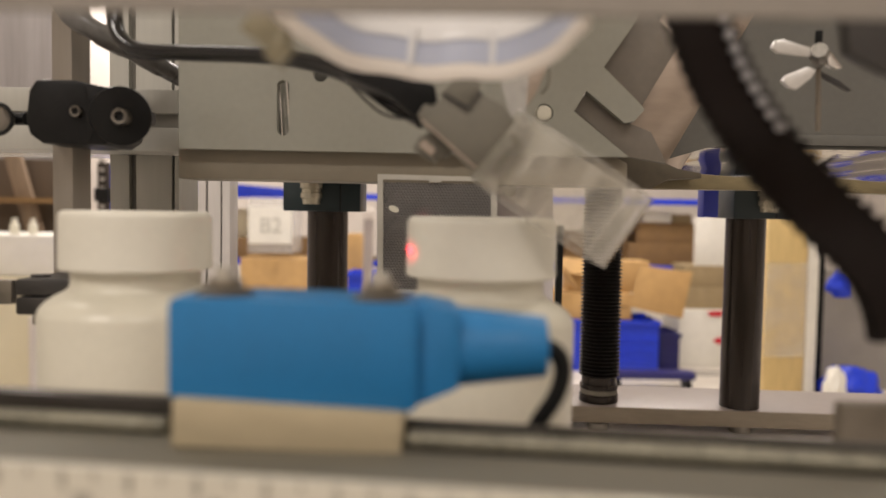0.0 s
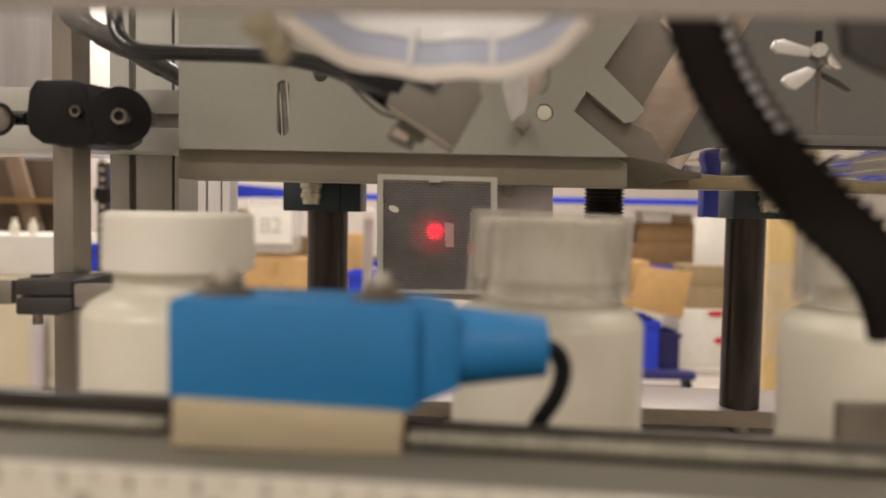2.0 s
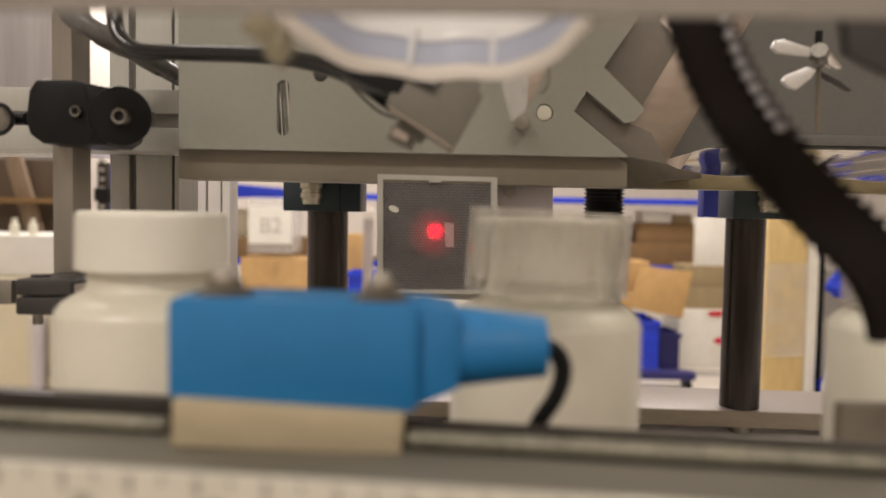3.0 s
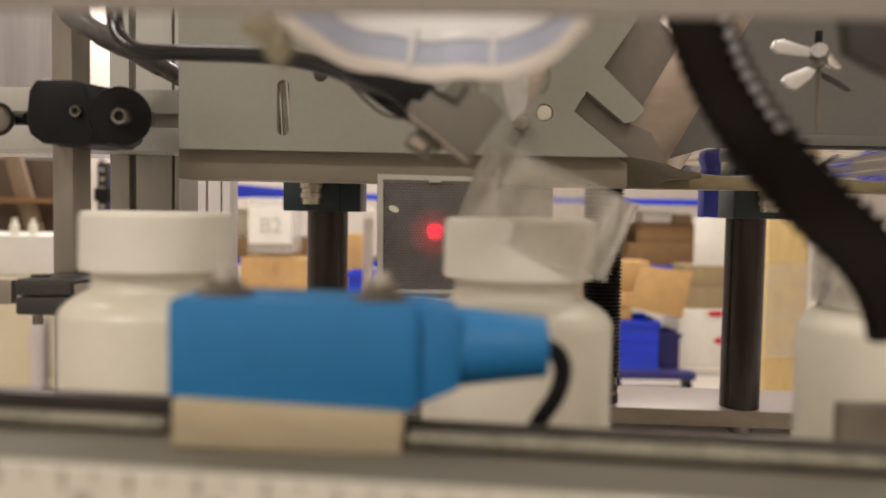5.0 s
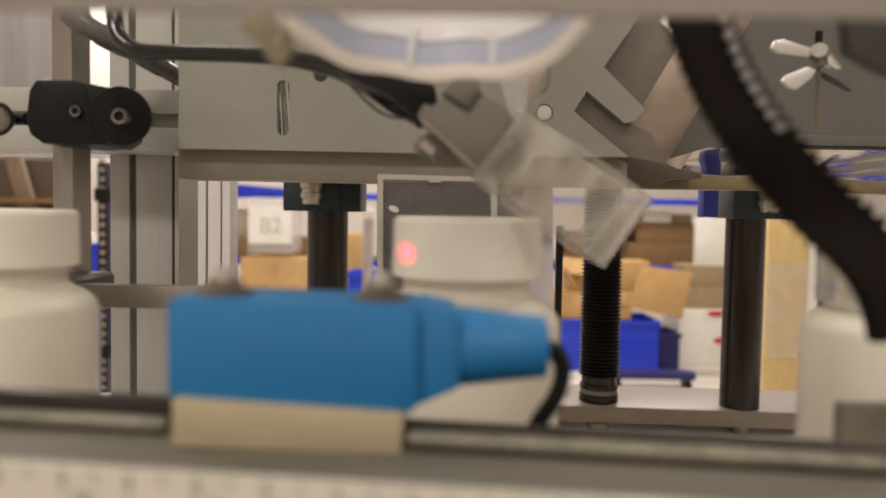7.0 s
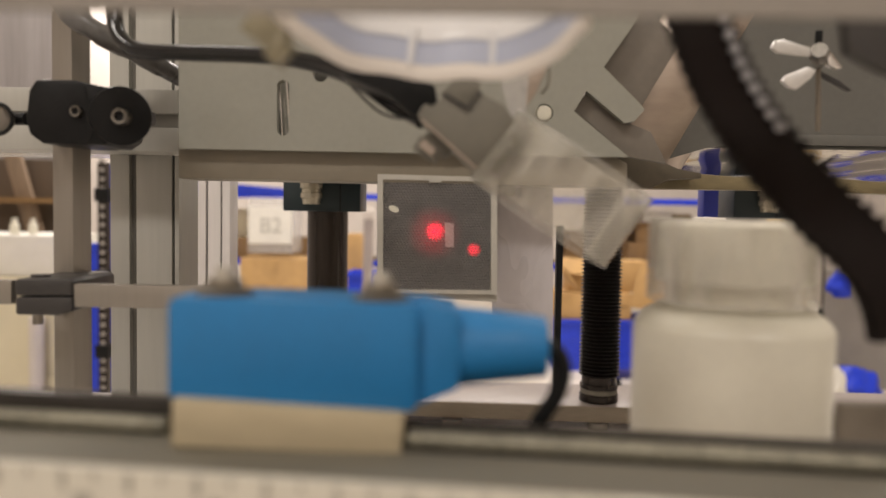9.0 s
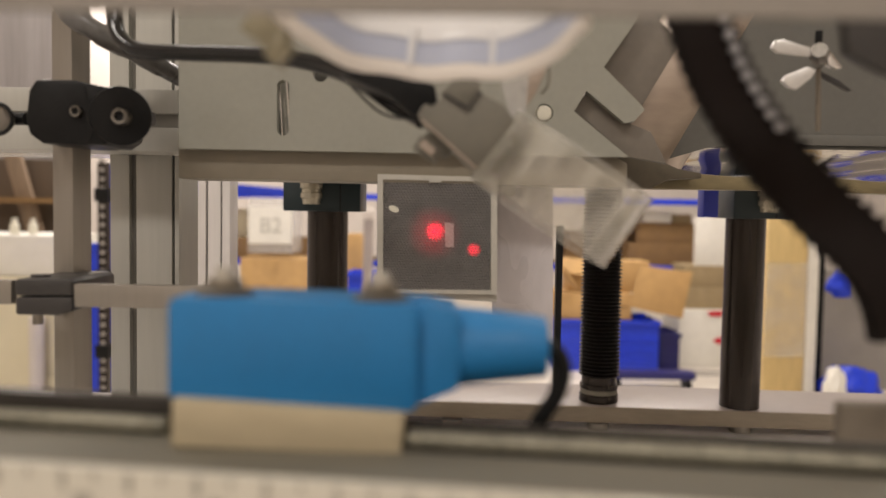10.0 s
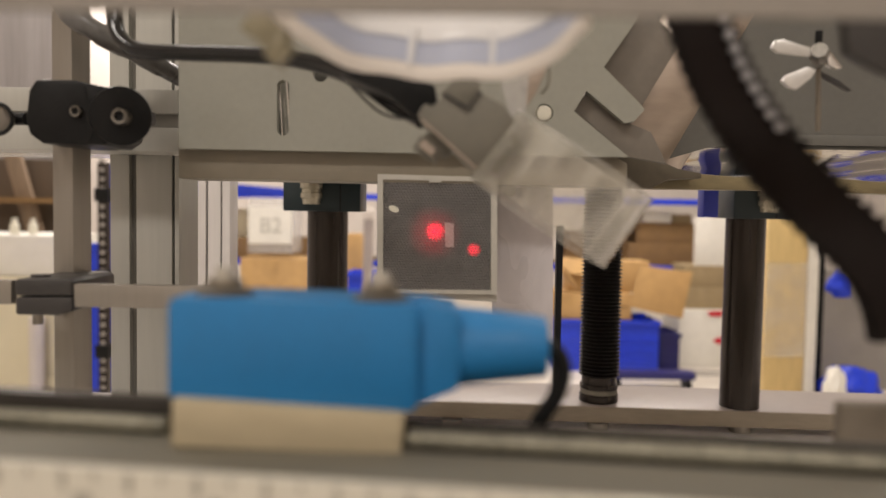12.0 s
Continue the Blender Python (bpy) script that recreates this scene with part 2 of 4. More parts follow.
DARK_GREY = material("dark_grey_plastic", (0.035, 0.032, 0.03), 0.45, 0.0, 120, 0.1, 0.06)
PRINT_GREY = material("pale_grey_print", (0.5, 0.49, 0.45), 0.6, 0.0, 5, 0.05, 0.0)
FROST = film_material("frosted_film", (0.55, 0.53, 0.50), 0.45, 0.3)


def cup_material(name, color, through):
    """Milky moulded plastic that lets light from above glow through."""
    m = bpy.data.materials.new(name)
    m.use_nodes = True
    nt = m.node_tree
    b = nt.nodes["Principled BSDF"]
    b.inputs["Base Color"].default_value, b.inputs["Roughness"].default_value = (*color, 1), 0.22
    t = nt.nodes.new("ShaderNodeBsdfTranslucent")
    t.inputs[0].default_value = (*color, 1)
    mix = nt.nodes.new("ShaderNodeMixShader")
    mix.inputs[0].default_value = through
    nt.links.new(b.outputs[0], mix.inputs[1])
    nt.links.new(t.outputs[0], mix.inputs[2])
    nt.links.new(mix.outputs[0], nt.nodes["Material Output"].inputs[0])
    return m


CUP_WHITE = cup_material("milky_white_plastic", (0.95, 0.94, 0.93), 0.35)
CUP_BLUE = cup_material("bluish_milky_plastic", (0.64, 0.67, 0.77), 0.45)
CUP_TAN = cup_material("tan_milky_rim", (0.93, 0.88, 0.82), 0.4)
CLEAR = film_material("clear_plastic", (0.75, 0.74, 0.72), 0.6, 0.15)


# ---- builders ----
def origin(ob):
    return ob.location + (origin(ob.parent) if ob.parent else Vector())


def thing(name, at, label, category, group="", kind=""):
    ob = new(name)
    ob.empty_display_size = 0.01
    ob.location = at
    return tagged(ob, label, category, group, kind)


def mesh_of(name, bm, mat, smooth=True):
    bmesh.ops.recalc_face_normals(bm, faces=bm.faces)
    me = bpy.data.meshes.new(name)
    bm.to_mesh(me)
    bm.free()
    me.materials.append(mat)
    if smooth:
        me.shade_smooth()
        me.set_sharp_from_angle(angle=radians(35))
    return me


def part(name, bm, mat, parent, label="", smooth=True):
    """Links a bmesh, given in the hall's metres, as one mesh under a thing or part."""
    bmesh.ops.translate(bm, verts=bm.verts, vec=-origin(parent))
    ob = new(name, mesh_of(name, bm, mat, smooth))
    ob.parent = parent
    return tagged(ob, label)


def solid(name, bm, mat, label, category="", kind="", group="", smooth=True):
    """A thing of one mesh."""
    low = Vector((sum(v.co.x for v in bm.verts) / len(bm.verts), sum(v.co.y for v in bm.verts) / len(bm.verts), min(v.co.z for v in bm.verts)))
    bmesh.ops.translate(bm, verts=bm.verts, vec=-low)
    ob = new(name, mesh_of(name, bm, mat, smooth))
    ob.location = low
    return tagged(ob, label, category, group, kind)


def bevelled(bm, w, seg=2):
    if w:
        es = [e for e in bm.edges if len(e.link_faces) == 2 and e.calc_face_angle(0) > 0.5]
        bmesh.ops.bevel(bm, geom=es, offset=w, segments=seg, affect="EDGES", profile=0.6, clamp_overlap=True)
    return bm


def box(x0, y0, z0, x1, y1, z1, bevel=0.0, seg=2):
    bm = bmesh.new()
    bmesh.ops.create_cube(bm, size=1)
    for v in bm.verts:
        v.co = (x1 if v.co.x > 0 else x0, y1 if v.co.y > 0 else y0, z1 if v.co.z > 0 else z0)
    return bevelled(bm, bevel, seg)


def turned_box(centre, size, rx=0, ry=0, rz=0, bevel=0.0):
    bm = box(*(-s / 2 for s in size), *(s / 2 for s in size), bevel)
    bmesh.ops.transform(bm, matrix=pose(*centre, rx, ry, rz), verts=bm.verts)
    return bm


def prism(outline, y0, y1, bevel=0.0, holes=()):
    """A plate with that outline of (x, z), from y0 to y1, with holes through it."""
    bm = bmesh.new()
    edges, loops = [], [outline, *holes]
    for loop in loops:
        vs = [bm.verts.new((x, y0, z)) for x, z in loop]
        edges += [bm.edges.new((vs[i], vs[(i + 1) % len(vs)])) for i in range(len(vs))]
    if holes:
        bmesh.ops.triangle_fill(bm, edges=edges, use_beauty=True, use_dissolve=False)
    else:
        bm.faces.new(list(bm.verts))
    out = bmesh.ops.extrude_face_region(bm, geom=list(bm.faces))
    bmesh.ops.translate(bm, verts=[g for g in out["geom"] if isinstance(g, bmesh.types.BMVert)], vec=(0, y1 - y0, 0))
    bmesh.ops.recalc_face_normals(bm, faces=bm.faces)
    return bevelled(bm, bevel)


def ring_points(x, z, r, n=20, rz=None):
    return [(x + r * math.cos(2 * math.pi * i / n), z + (rz or r) * math.sin(2 * math.pi * i / n)) for i in range(n)]


def rod(a, b, r, seg=20, bevel=0.0, r2=None):
    a, b = Vector(a), Vector(b)
    bm = bmesh.new()
    bmesh.ops.create_cone(bm, cap_ends=True, segments=seg, radius1=r, radius2=r if r2 is None else r2, depth=(b - a).length)
    bevelled(bm, bevel) if bevel else None
    m = Matrix.Translation((a + b) / 2) @ (b - a).to_track_quat("Z", "Y").to_matrix().to_4x4()
    bmesh.ops.transform(bm, matrix=m, verts=bm.verts)
    return bm


def lathe(profile, centre=(0, 0, 0), seg=40, turn=None, closed=False):
    """Turns a profile of (radius, height) round the z axis."""
    bm = bmesh.new()
    rings = []
    for r, z in profile:
        rings.append([bm.verts.new((r * math.cos(2 * math.pi * i / seg), r * math.sin(2 * math.pi * i / seg), z)) for i in range(seg)])
    pairs = list(zip(rings, rings[1:])) + ([(rings[-1], rings[0])] if closed else [])
    for p, q in pairs:
        for i in range(seg):
            bm.faces.new((p[i], p[(i + 1) % seg], q[(i + 1) % seg], q[i]))
    if not closed:
        if profile[0][0] > 1e-6:
            bm.faces.new(rings[0])
        if profile[-1][0] > 1e-6:
            bm.faces.new(rings[-1])
    bmesh.ops.remove_doubles(bm, verts=bm.verts, dist=1e-6)
    bmesh.ops.transform(bm, matrix=Matrix.Translation(centre) @ (turn or Matrix()), verts=bm.verts)
    return bm


def smooth_path(points, steps=8):
    pts = [Vector(p) for p in points]
    pts = [2 * pts[0] - pts[1], *pts, 2 * pts[-1] - pts[-2]]
    out = []
    for i in range(1, len(pts) - 2):
        a, b, c, d = pts[i - 1:i + 3]
        for k in range(steps):
            t = k / steps
            out.append(0.5 * (2 * b + (c - a) * t + (2 * a - 5 * b + 4 * c - d) * t * t + (3 * b - a - 3 * c + d) * t ** 3))
    return out + [pts[-2]]


def hose(points, r, seg=12, steps=8, radius=None):
    """A tube along a smooth path; radius(i) may vary its thickness."""
    path = smooth_path(points, steps)
    bm = bmesh.new()
    rings, up = [], Vector((0, 1, 0))
    for i, p in enumerate(path):
        d = (path[min(i + 1, len(path) - 1)] - path[max(i - 1, 0)]).normalized()
        s = d.cross(up).normalized()
        u = s.cross(d)
        k = radius(i) if radius else r
        rings.append([bm.verts.new(p + k * (math.cos(2 * math.pi * j / seg) * s + math.sin(2 * math.pi * j / seg) * u)) for j in range(seg)])
    for p, q in zip(rings, rings[1:]):
        for j in range(seg):
            bm.faces.new((p[j], p[(j + 1) % seg], q[(j + 1) % seg], q[j]))
    bm.faces.new(rings[0])
    bm.faces.new(rings[-1])
    return bm


def socket_screw(name, parent, at, r, mat=DULL_ROD, length=0.004):
    """A cap screw whose head looks towards -y."""
    x, y, z = at
    head = lathe([(0.0, 0), (r * 0.55, 0), (r * 0.55, r * 0.7), (r * 0.9, r * 0.75), (r, r * 0.6), (r, -length), (0, -length)], seg=24, turn=pose(0, 0, 0, 90, 0, 0), centre=at)
    screw = part(name, head, mat, parent, "socket-head steel screw")
    # Black insert puts the recess's darkness into the socket's colour.
    part("hex_socket", rod((x, y - r * 0.35, z), (x, y - r * 0.2, z), r * 0.5, 6), BLACK, screw)
    return screw


# ---- the hall ----
solid("floor", box(-5, -4, -0.1, 5, 9, 0), FLOOR, "pale sealed concrete floor of the hall", "floor", "structure")
solid("ceiling", box(-5, -4, 4, 5, 9, 4.1), CEILING, "pale painted ceiling of the hall", "ceiling", "structure")
solid("wall_north", box(-5, 9.004, 0, 5, 9.12, 4), WALL, "pale cream painted wall of the hall", "wall", "structure")
solid("wall_south", box(-5, -4.12, 0, 5, -4.004, 4), WALL, "pale cream painted wall of the hall", "wall", "structure")
solid("wall_west", box(-5.12, -4, 0, -5.004, 9, 4), WALL, "pale cream painted wall of the hall", "wall", "structure")
solid("wall_east", box(5.004, -4, 0, 5.12, 9, 4), WALL, "pale cream painted wall of the hall", "wall", "structure")

# ---- machine table and conveyor ----
TOP = 0.885
table = thing("machine_table", (0, 0.3, 0), "white machine table under the conveyor and columns", "machine table")
part("tabletop", box(-1.0, -0.15, TOP - 0.02, 1.45, 0.66, TOP, 0.002), TABLE_TOP, table, "white lacquered top")
for lx in (-0.96, 1.41):
    for ly in (-0.11, 0.59):
        part("leg", box(lx - 0.025, ly - 0.025, 0, lx + 0.025, ly + 0.025, TOP - 0.021, 0.003), ALU, table)

BELT_Z = 0.968
YAW = -3.4
ALONG = Vector((math.cos(radians(YAW)), math.sin(radians(YAW)), 0))
ACROSS = Vector((-ALONG.y, ALONG.x, 0))
BELT_MID = Vector((0, 0.22, BELT_Z))


def on_line(s, off, z):
    """A point s metres along the conveyor, off metres behind its middle, at height z."""
    v = BELT_MID + ALONG * s + ACROSS * off
    return Vector((v.x, v.y, z))


def line_box(s0, s1, o0, o1, z0, z1, bevel=0.0):
    bm = box(s0, o0, z0, s1, o1, z1, bevel)
    bmesh.ops.transform(bm, matrix=pose(0, 0.22, 0, 0, 0, YAW), verts=bm.verts)
    return bm


conveyor = thing("conveyor", (0, 0.22, TOP), "flat-top bottle conveyor with aluminium side frames", "conveyor")
part("bed", line_box(-0.95, 1.40, -0.028, 0.028, BELT_Z - 0.03, BELT_Z - 0.006), DARK_PAINT, conveyor)
part("side_frame", line_box(-0.95, 1.40, -0.040, -0.030, TOP, BELT_Z - 0.004, 0.001), ALU_FLAT, conveyor)
part("side_frame", line_box(-0.95, 1.40, 0.030, 0.040, TOP, BELT_Z - 0.004, 0.001), ALU_FLAT, conveyor)
for i in range(47):
    s = -0.95 + i * 0.05
    part("slat", line_box(s, s + 0.0485, -0.028, 0.028, BELT_Z - 0.006, BELT_Z, 0.0008), BELT, conveyor)

# graduated front rail with its round guide rod
RAIL_YAW = -7.0


def rail_box(s0, s1, o0, o1, z0, z1, bevel=0.0):
    """A bar beside the conveyor, o metres behind the rail's own line."""
    bm = box(s0, o0, z0, s1, o1, z1, bevel)
    bmesh.ops.transform(bm, matrix=pose(0, 0.135, 0, 0, 0, RAIL_YAW), verts=bm.verts)
    return bm


rail = thing("guide_rail", (0, 0.13, TOP), "grey front rail with black rod holders and scale", "guide rail")
part("rail_body", rail_box(-0.30, 0.22, -0.032, 0.012, 1.0079, 1.0056, 0.0015), RAIL_GREY, rail)
part("rail_post", rail_box(-0.25, -0.23, -0.02, 0.0, TOP, 1.0078), RAIL_GREY, rail)
part("rail_post", rail_box(0.17, 0.19, -0.02, 0.0, TOP, 1.0078), RAIL_GREY, rail)
scale_strip = part("scale_strip", rail_box(-0.30, 0.22, -0.0345, -0.0325, 1.004, 1.0126, 0.0003), RULER, rail, "printed white graduated scale")
ZT = 1.0126
for i in range(48):
    s = -0.11 + i * 0.005
    part("tick", rail_box(s, s + (0.0009 if i % 2 == 0 else 0.0006), -0.0348, -0.0344, ZT - (0.0030 if i % 2 == 0 else 0.0016), ZT - 0.0002), INK, scale_strip)
for i in range(12):
    s = -0.1065 + i * 0.02
    part("numeral_bar", rail_box(s - 0.0012, s + 0.0012, -0.0348, -0.0344, ZT - 0.0052, ZT - 0.0034), INK, scale_strip)
for s0, s1, y_top, y_rod, y_lip in ((-0.30, -0.0475, 1.014, 1.0096, 1.0075), (-0.0062, 0.22, 1.0117, 1.0096, 1.0081)):
    part("guide_holder", rail_box(s0, s1, -0.001, 0.0025, 1.003, y_top, 0.0006), HOLDER, rail, "black plastic rod holder")
    part("holder_lip", rail_box(s0, s1, -0.0046, -0.0012, 1.0037, y_lip, 0.0004), HOLDER, rail, "black lower lip")
    ridges = []
    for k in range(int((s1 - s0 - 0.002) / 0.0012)):
        ridges += [(0.00145, s0 + 0.001 + k * 0.0012), (0.0017, s0 + 0.0015 + k * 0.0012), (0.0017, s0 + 0.0018 + k * 0.0012)]
    part("guide_rod", lathe(ridges, seg=14, turn=pose(0, 0.135, 0, 0, 0, RAIL_YAW) @ pose(0, -0.0028, y_rod, 0, 90, 0)), ROD_OLIVE, rail, "dull ridged steel rod")

# ---- blue photoelectric sensor ----
sensor = thing("photoelectric_sensor", (-0.0286, 0.14, 1.0114), "blue plastic photoelectric sensor on a tan mounting block", "sensor")
part("housing", prism([(-0.0475, 1.0321), (-0.0471, 1.0335), (-0.046, 1.0339), (-0.0061, 1.0333), (-0.0046, 1.0325), (-0.0041, 1.0314), (-0.0042, 1.0153), (-0.0048, 1.0145), (-0.0472, 1.0164), (-0.0475, 1.0172)], 0.132, 0.152, 0.0008), BLUE, sensor)
part("shoulder", prism([(-0.0048, 1.0336), (0.0023, 1.0322), (0.0034, 1.0306), (0.0033, 1.0182), (-0.0046, 1.0148)], 0.134, 0.150, 0.0008), BLUE, sensor)
part("cable_gland", rod((0.002, 0.142, 1.0245), (0.0195, 0.142, 1.0247), 0.0075, 24, 0.0006, 0.0056), BLUE, sensor)
part("mounting_block", prism([(-0.0461, 1.0167), (-0.0063, 1.0147), (-0.0066, 1.0075), (-0.0464, 1.0082)], 0.130, 0.150, 0.0006), BEIGE_BLOCK, sensor, "tan milled mounting block")
for sx, sz in ((-0.0394, 1.0338), (-0.0112, 1.0333)):
    part("washer", lathe([(0, 0), (0.0050, 0), (0.0052, 0.0004), (0.0046, 0.0009), (0.0034, 0.0013), (0, 0.0013)], (sx, 0.1385, sz), 32), FOOT_BROWN, sensor, "dark dished washer")
    nut = part("nut", rod((sx, 0.1385, sz + 0.0013), (sx, 0.1385, sz + 0.0029), 0.0034, 6, 0.0004), SCREW, sensor, "tarnished hexagon nut")
    part("screw_end", lathe([(0, 0), (0.0019, 0), (0.0019, 0.0016), (0.0014, 0.0021), (0, 0.0022)], (sx, 0.1385, sz + 0.00295), 20), SCREW_END, nut, "pale screw end")
part("lens", rod((-0.0121, 0.146, 1.0358), (-0.0127, 0.153, 1.0351), 0.001, 12), BLACK, sensor)
part("cable", hose([(0.0189, 0.142, 1.0248), (0.0215, 0.142, 1.0235), (0.0228, 0.142, 1.0203), (0.0217, 0.142, 1.0155), (0.0188, 0.143, 1.0104), (0.0166, 0.146, 1.0045)], 0.0017), BLACK, sensor, "black cable")

# ---- carriage: front plate, deck, columns ----
DECK_Z = 1.0711
carriage = thing("machine_carriage", (0, 0.4, DECK_Z), "grey-green painted carriage plate with slot and holes", "machine frame")
front = prism([(-0.1035, 1.1542), (-0.1035, 1.0716), (-0.0103, 1.0715), (0.0583, 1.0712), (0.0717, 1.0714), (0.0499, 1.0887), (0.0545, 1.0966), (0.0695, 1.0845), (0.0732, 1.085), (0.0773, 1.0898), (0.0748, 1.0926), (0.061, 1.1058), (0.0731, 1.1239), (0.0858, 1.1574)], 0.30, 0.304, 0.0,
              [[(-0.063 + 0.0024 * math.cos(a), 1.088 + (0.0083 if math.sin(a) >= 0 else -0.0083) + 0.0024 * math.sin(a)) for a in [2 * math.pi * (i + 0.5) / 16 for i in range(16)]],
               ring_points(0.0383, 1.0878, 0.0035), ring_points(-0.0486, 1.1011, 0.0029),
               ring_points(0.0292, 1.0929, 0.0031)])
part("front_plate", front, GREY_PAINT, carriage, smooth=False)
part("deck", box(-0.1031, 0.331, DECK_Z, 0.0791, 0.60, DECK_Z + 0.008, 0.0006), DECK_PAINT, carriage)
part("lower_beam", prism([(-0.1053, 1.0719), (-0.0105, 1.0717), (0.0592, 1.0714), (0.0682, 1.0714), (0.0723, 1.0691), (0.0726, 1.0598), (-0.1053, 1.0602)], 0.305, 0.330, 0.0006), DECK_PAINT, carriage, "brown-grey lower beam")
part("side_ledge", prism([(0.0896, 1.0682), (0.1048, 1.0685), (0.1149, 1.0677), (0.1302, 1.0667), (0.1454, 1.0669), (0.1656, 1.0675), (0.1961, 1.0655), (0.257, 1.0656), (0.2574, 1.059), (0.1964, 1.06), (0.1558, 1.0608), (0.0898, 1.0605)], 0.3455, 0.358, 0.0006), OLIVE, carriage, "olive-brown side ledge")
# Added filler, coloured dark to deepen this corner and hide the drum's edge.
part("end_filler", prism([(0.0742, 1.0729), (0.0792, 1.0776), (0.0858, 1.0777), (0.0902, 1.0744), (0.0947, 1.0713), (0.1002, 1.069), (0.1104, 1.0672), (0.1105, 1.065), (0.0971, 1.0643), (0.0887, 1.0603), (0.0746, 1.0603)], 0.3305, 0.345, 0.0006), OLIVE_DARK, carriage, "dark filler piece at the ledge's end")
part("slot_rod", rod((-0.0696, 0.325, 1.1196), (-0.0664, 0.325, 1.0745), 0.0021, 20), CHROME, carriage, "polished rod behind the slot")
part("inner_panel", box(-0.0891, 0.35, DECK_Z + 0.009, -0.038, 0.352, 1.16), DARK_PAINT, carriage)
part("set_screw", rod((0.03, 0.2996, 1.0837), (0.0294, 0.293, 1.083), 0.0031, 6, 0.0008), STEEL, carriage, "steel set screw")
# Added white disc brightens the hole; the white panel behind stays dim.
part("hole_disc", rod((0.0391, 0.3062, 1.0886), (0.0384, 0.3006, 1.0879), 0.0029, 24, 0.0003), WHITE_HDPE, carriage, "white disc filling the hole")
part("inner_panel", box(0.0239, 0.352, DECK_Z + 0.009, 0.058, 0.354, 1.16), WHITE_BOX, carriage, "white inner panel")
PLATE_Z = 0.9034


def column(x, r, bolt, wide, y=0.58):
    c = thing("guide_column", (x, y, PLATE_Z), "blackened steel guide column with a dark clamp collar", "column", "guide columns")
    part("shaft", rod((x, y, PLATE_Z), (x, y, DECK_Z), r, 32), BLACK_STEEL, c)
    collar = part("collar", box(x - wide, y - 0.024, DECK_Z - 0.0245, x + 0.027, y + 0.02, DECK_Z - 0.0005, 0.001), TEAL, c, "dark clamp collar")
    bx = x + bolt
    part("clamp_bolt", lathe([(0, 0), (0.0062, 0), (0.0068, 0.004), (0.0078, 0.0045), (0.0078, 0.008), (0.0070, 0.0085), (0.0070, 0.011), (0.0082, 0.0115), (0.0082, 0.018), (0, 0.018)], (bx, y - 0.027, DECK_Z - 0.0195), 20), NICKEL, collar, "yellowed steel clamp bolt")
    part("joint", box(x + 0.012, y - 0.0244, DECK_Z - 0.0243, x + 0.0128, y - 0.0235, DECK_Z - 0.001), BLACK, collar)
    return c


column(-0.0873, 0.0152, -0.008, 0.029)
right_column = column(0.2283, 0.0145, 0.006, 0.0185)
part("stop_block", box(0.1885, 0.558, DECK_Z - 0.0240, 0.1995, 0.572, DECK_Z - 0.0005, 0.001), STOP_BLUE, right_column, "bright blue stop block")

# threaded spindle
spindle_x = 0.1228
spindle = thing("threaded_spindle", (spindle_x, 0.59, PLATE_Z), "black threaded spindle in a ringed steel foot", "spindle")
part("core", rod((spindle_x, 0.59, PLATE_Z), (spindle_x, 0.59, DECK_Z), 0.0134, 24), BLACK_STEEL, spindle)
turns = 52
prof = []
for i in range(turns):
    z = PLATE_Z + 0.02 + i * 0.0029
    prof += [(0.0136, z), (0.0157, z + 0.0010), (0.0157, z + 0.0013), (0.0136, z + 0.0022)]
part("thread", lathe(prof, (spindle_x, 0.59, 0), 28), THREAD, spindle, "worn bright thread crests")
for k, (rr, z0, z1) in enumerate(((0.0155, 0, 0.006), (0.0148, 0.0062, 0.010), (0.0152, 0.0102, 0.014))):
    part("foot_ring", rod((spindle_x, 0.59, PLATE_Z + z0), (spindle_x, 0.59, PLATE_Z + z1), rr - 0.0006, 32, 0.0006), DULL_ROD if k == 1 else BLACK_STEEL, spindle)

base = thing("base_plate", (0.1, 0.6, TOP), "pale steel base plate carrying the columns", "base plate")
pb = box(-0.26, 0.0, PLATE_Z - 0.0125, 0.16, 0.072, PLATE_Z, 0.0008)
bmesh.ops.transform(pb, matrix=pose(0.224, 0.566, 0, 0, 0, YAW), verts=pb.verts)
part("plate", pb, PALE_PLATE, base)
pf = box(-0.26, -0.0022, PLATE_Z - 0.0122, 0.16, -0.0003, PLATE_Z - 0.0003, 0.0003)
bmesh.ops.transform(pf, matrix=pose(0.224, 0.566, 0, 0, 0, YAW), verts=pf.verts)
part("front_edge", pf, TAN_EDGE, base, "tan front edge, darker than the top")
for fx in (0.1197, 0.2279, 0.0093):
    part("foot", rod((fx, 0.575, TOP), (fx, 0.575, PLATE_Z - 0.0127), 0.008, 20), STEEL, base)

# right-hand side panel and polished sheets
side = thing("side_panel", (0.1482, 0.36, 1.0841), "dark grey painted machine side panel", "panel")
part("sheet", prism([(0.0846, 1.1837), (0.088, 1.0699), (0.122, 1.0805), (0.1665, 1.0871), (0.2667, 1.0856), (0.261, 1.1867)], 0.36, 0.364), DARK_PAINT, side)
part("edge_fold", box(0.1420, 0.3585, 1.0826, 0.3590, 0.3598, 1.0873, 0.0003), DARK_PAINT, side, "folded lower edge")
tray = thing("polished_tray", (0.1652, 0.4, 1.0733), "polished stainless tray bowed under the side panel", "tray")
tb = bmesh.new()
rows = []
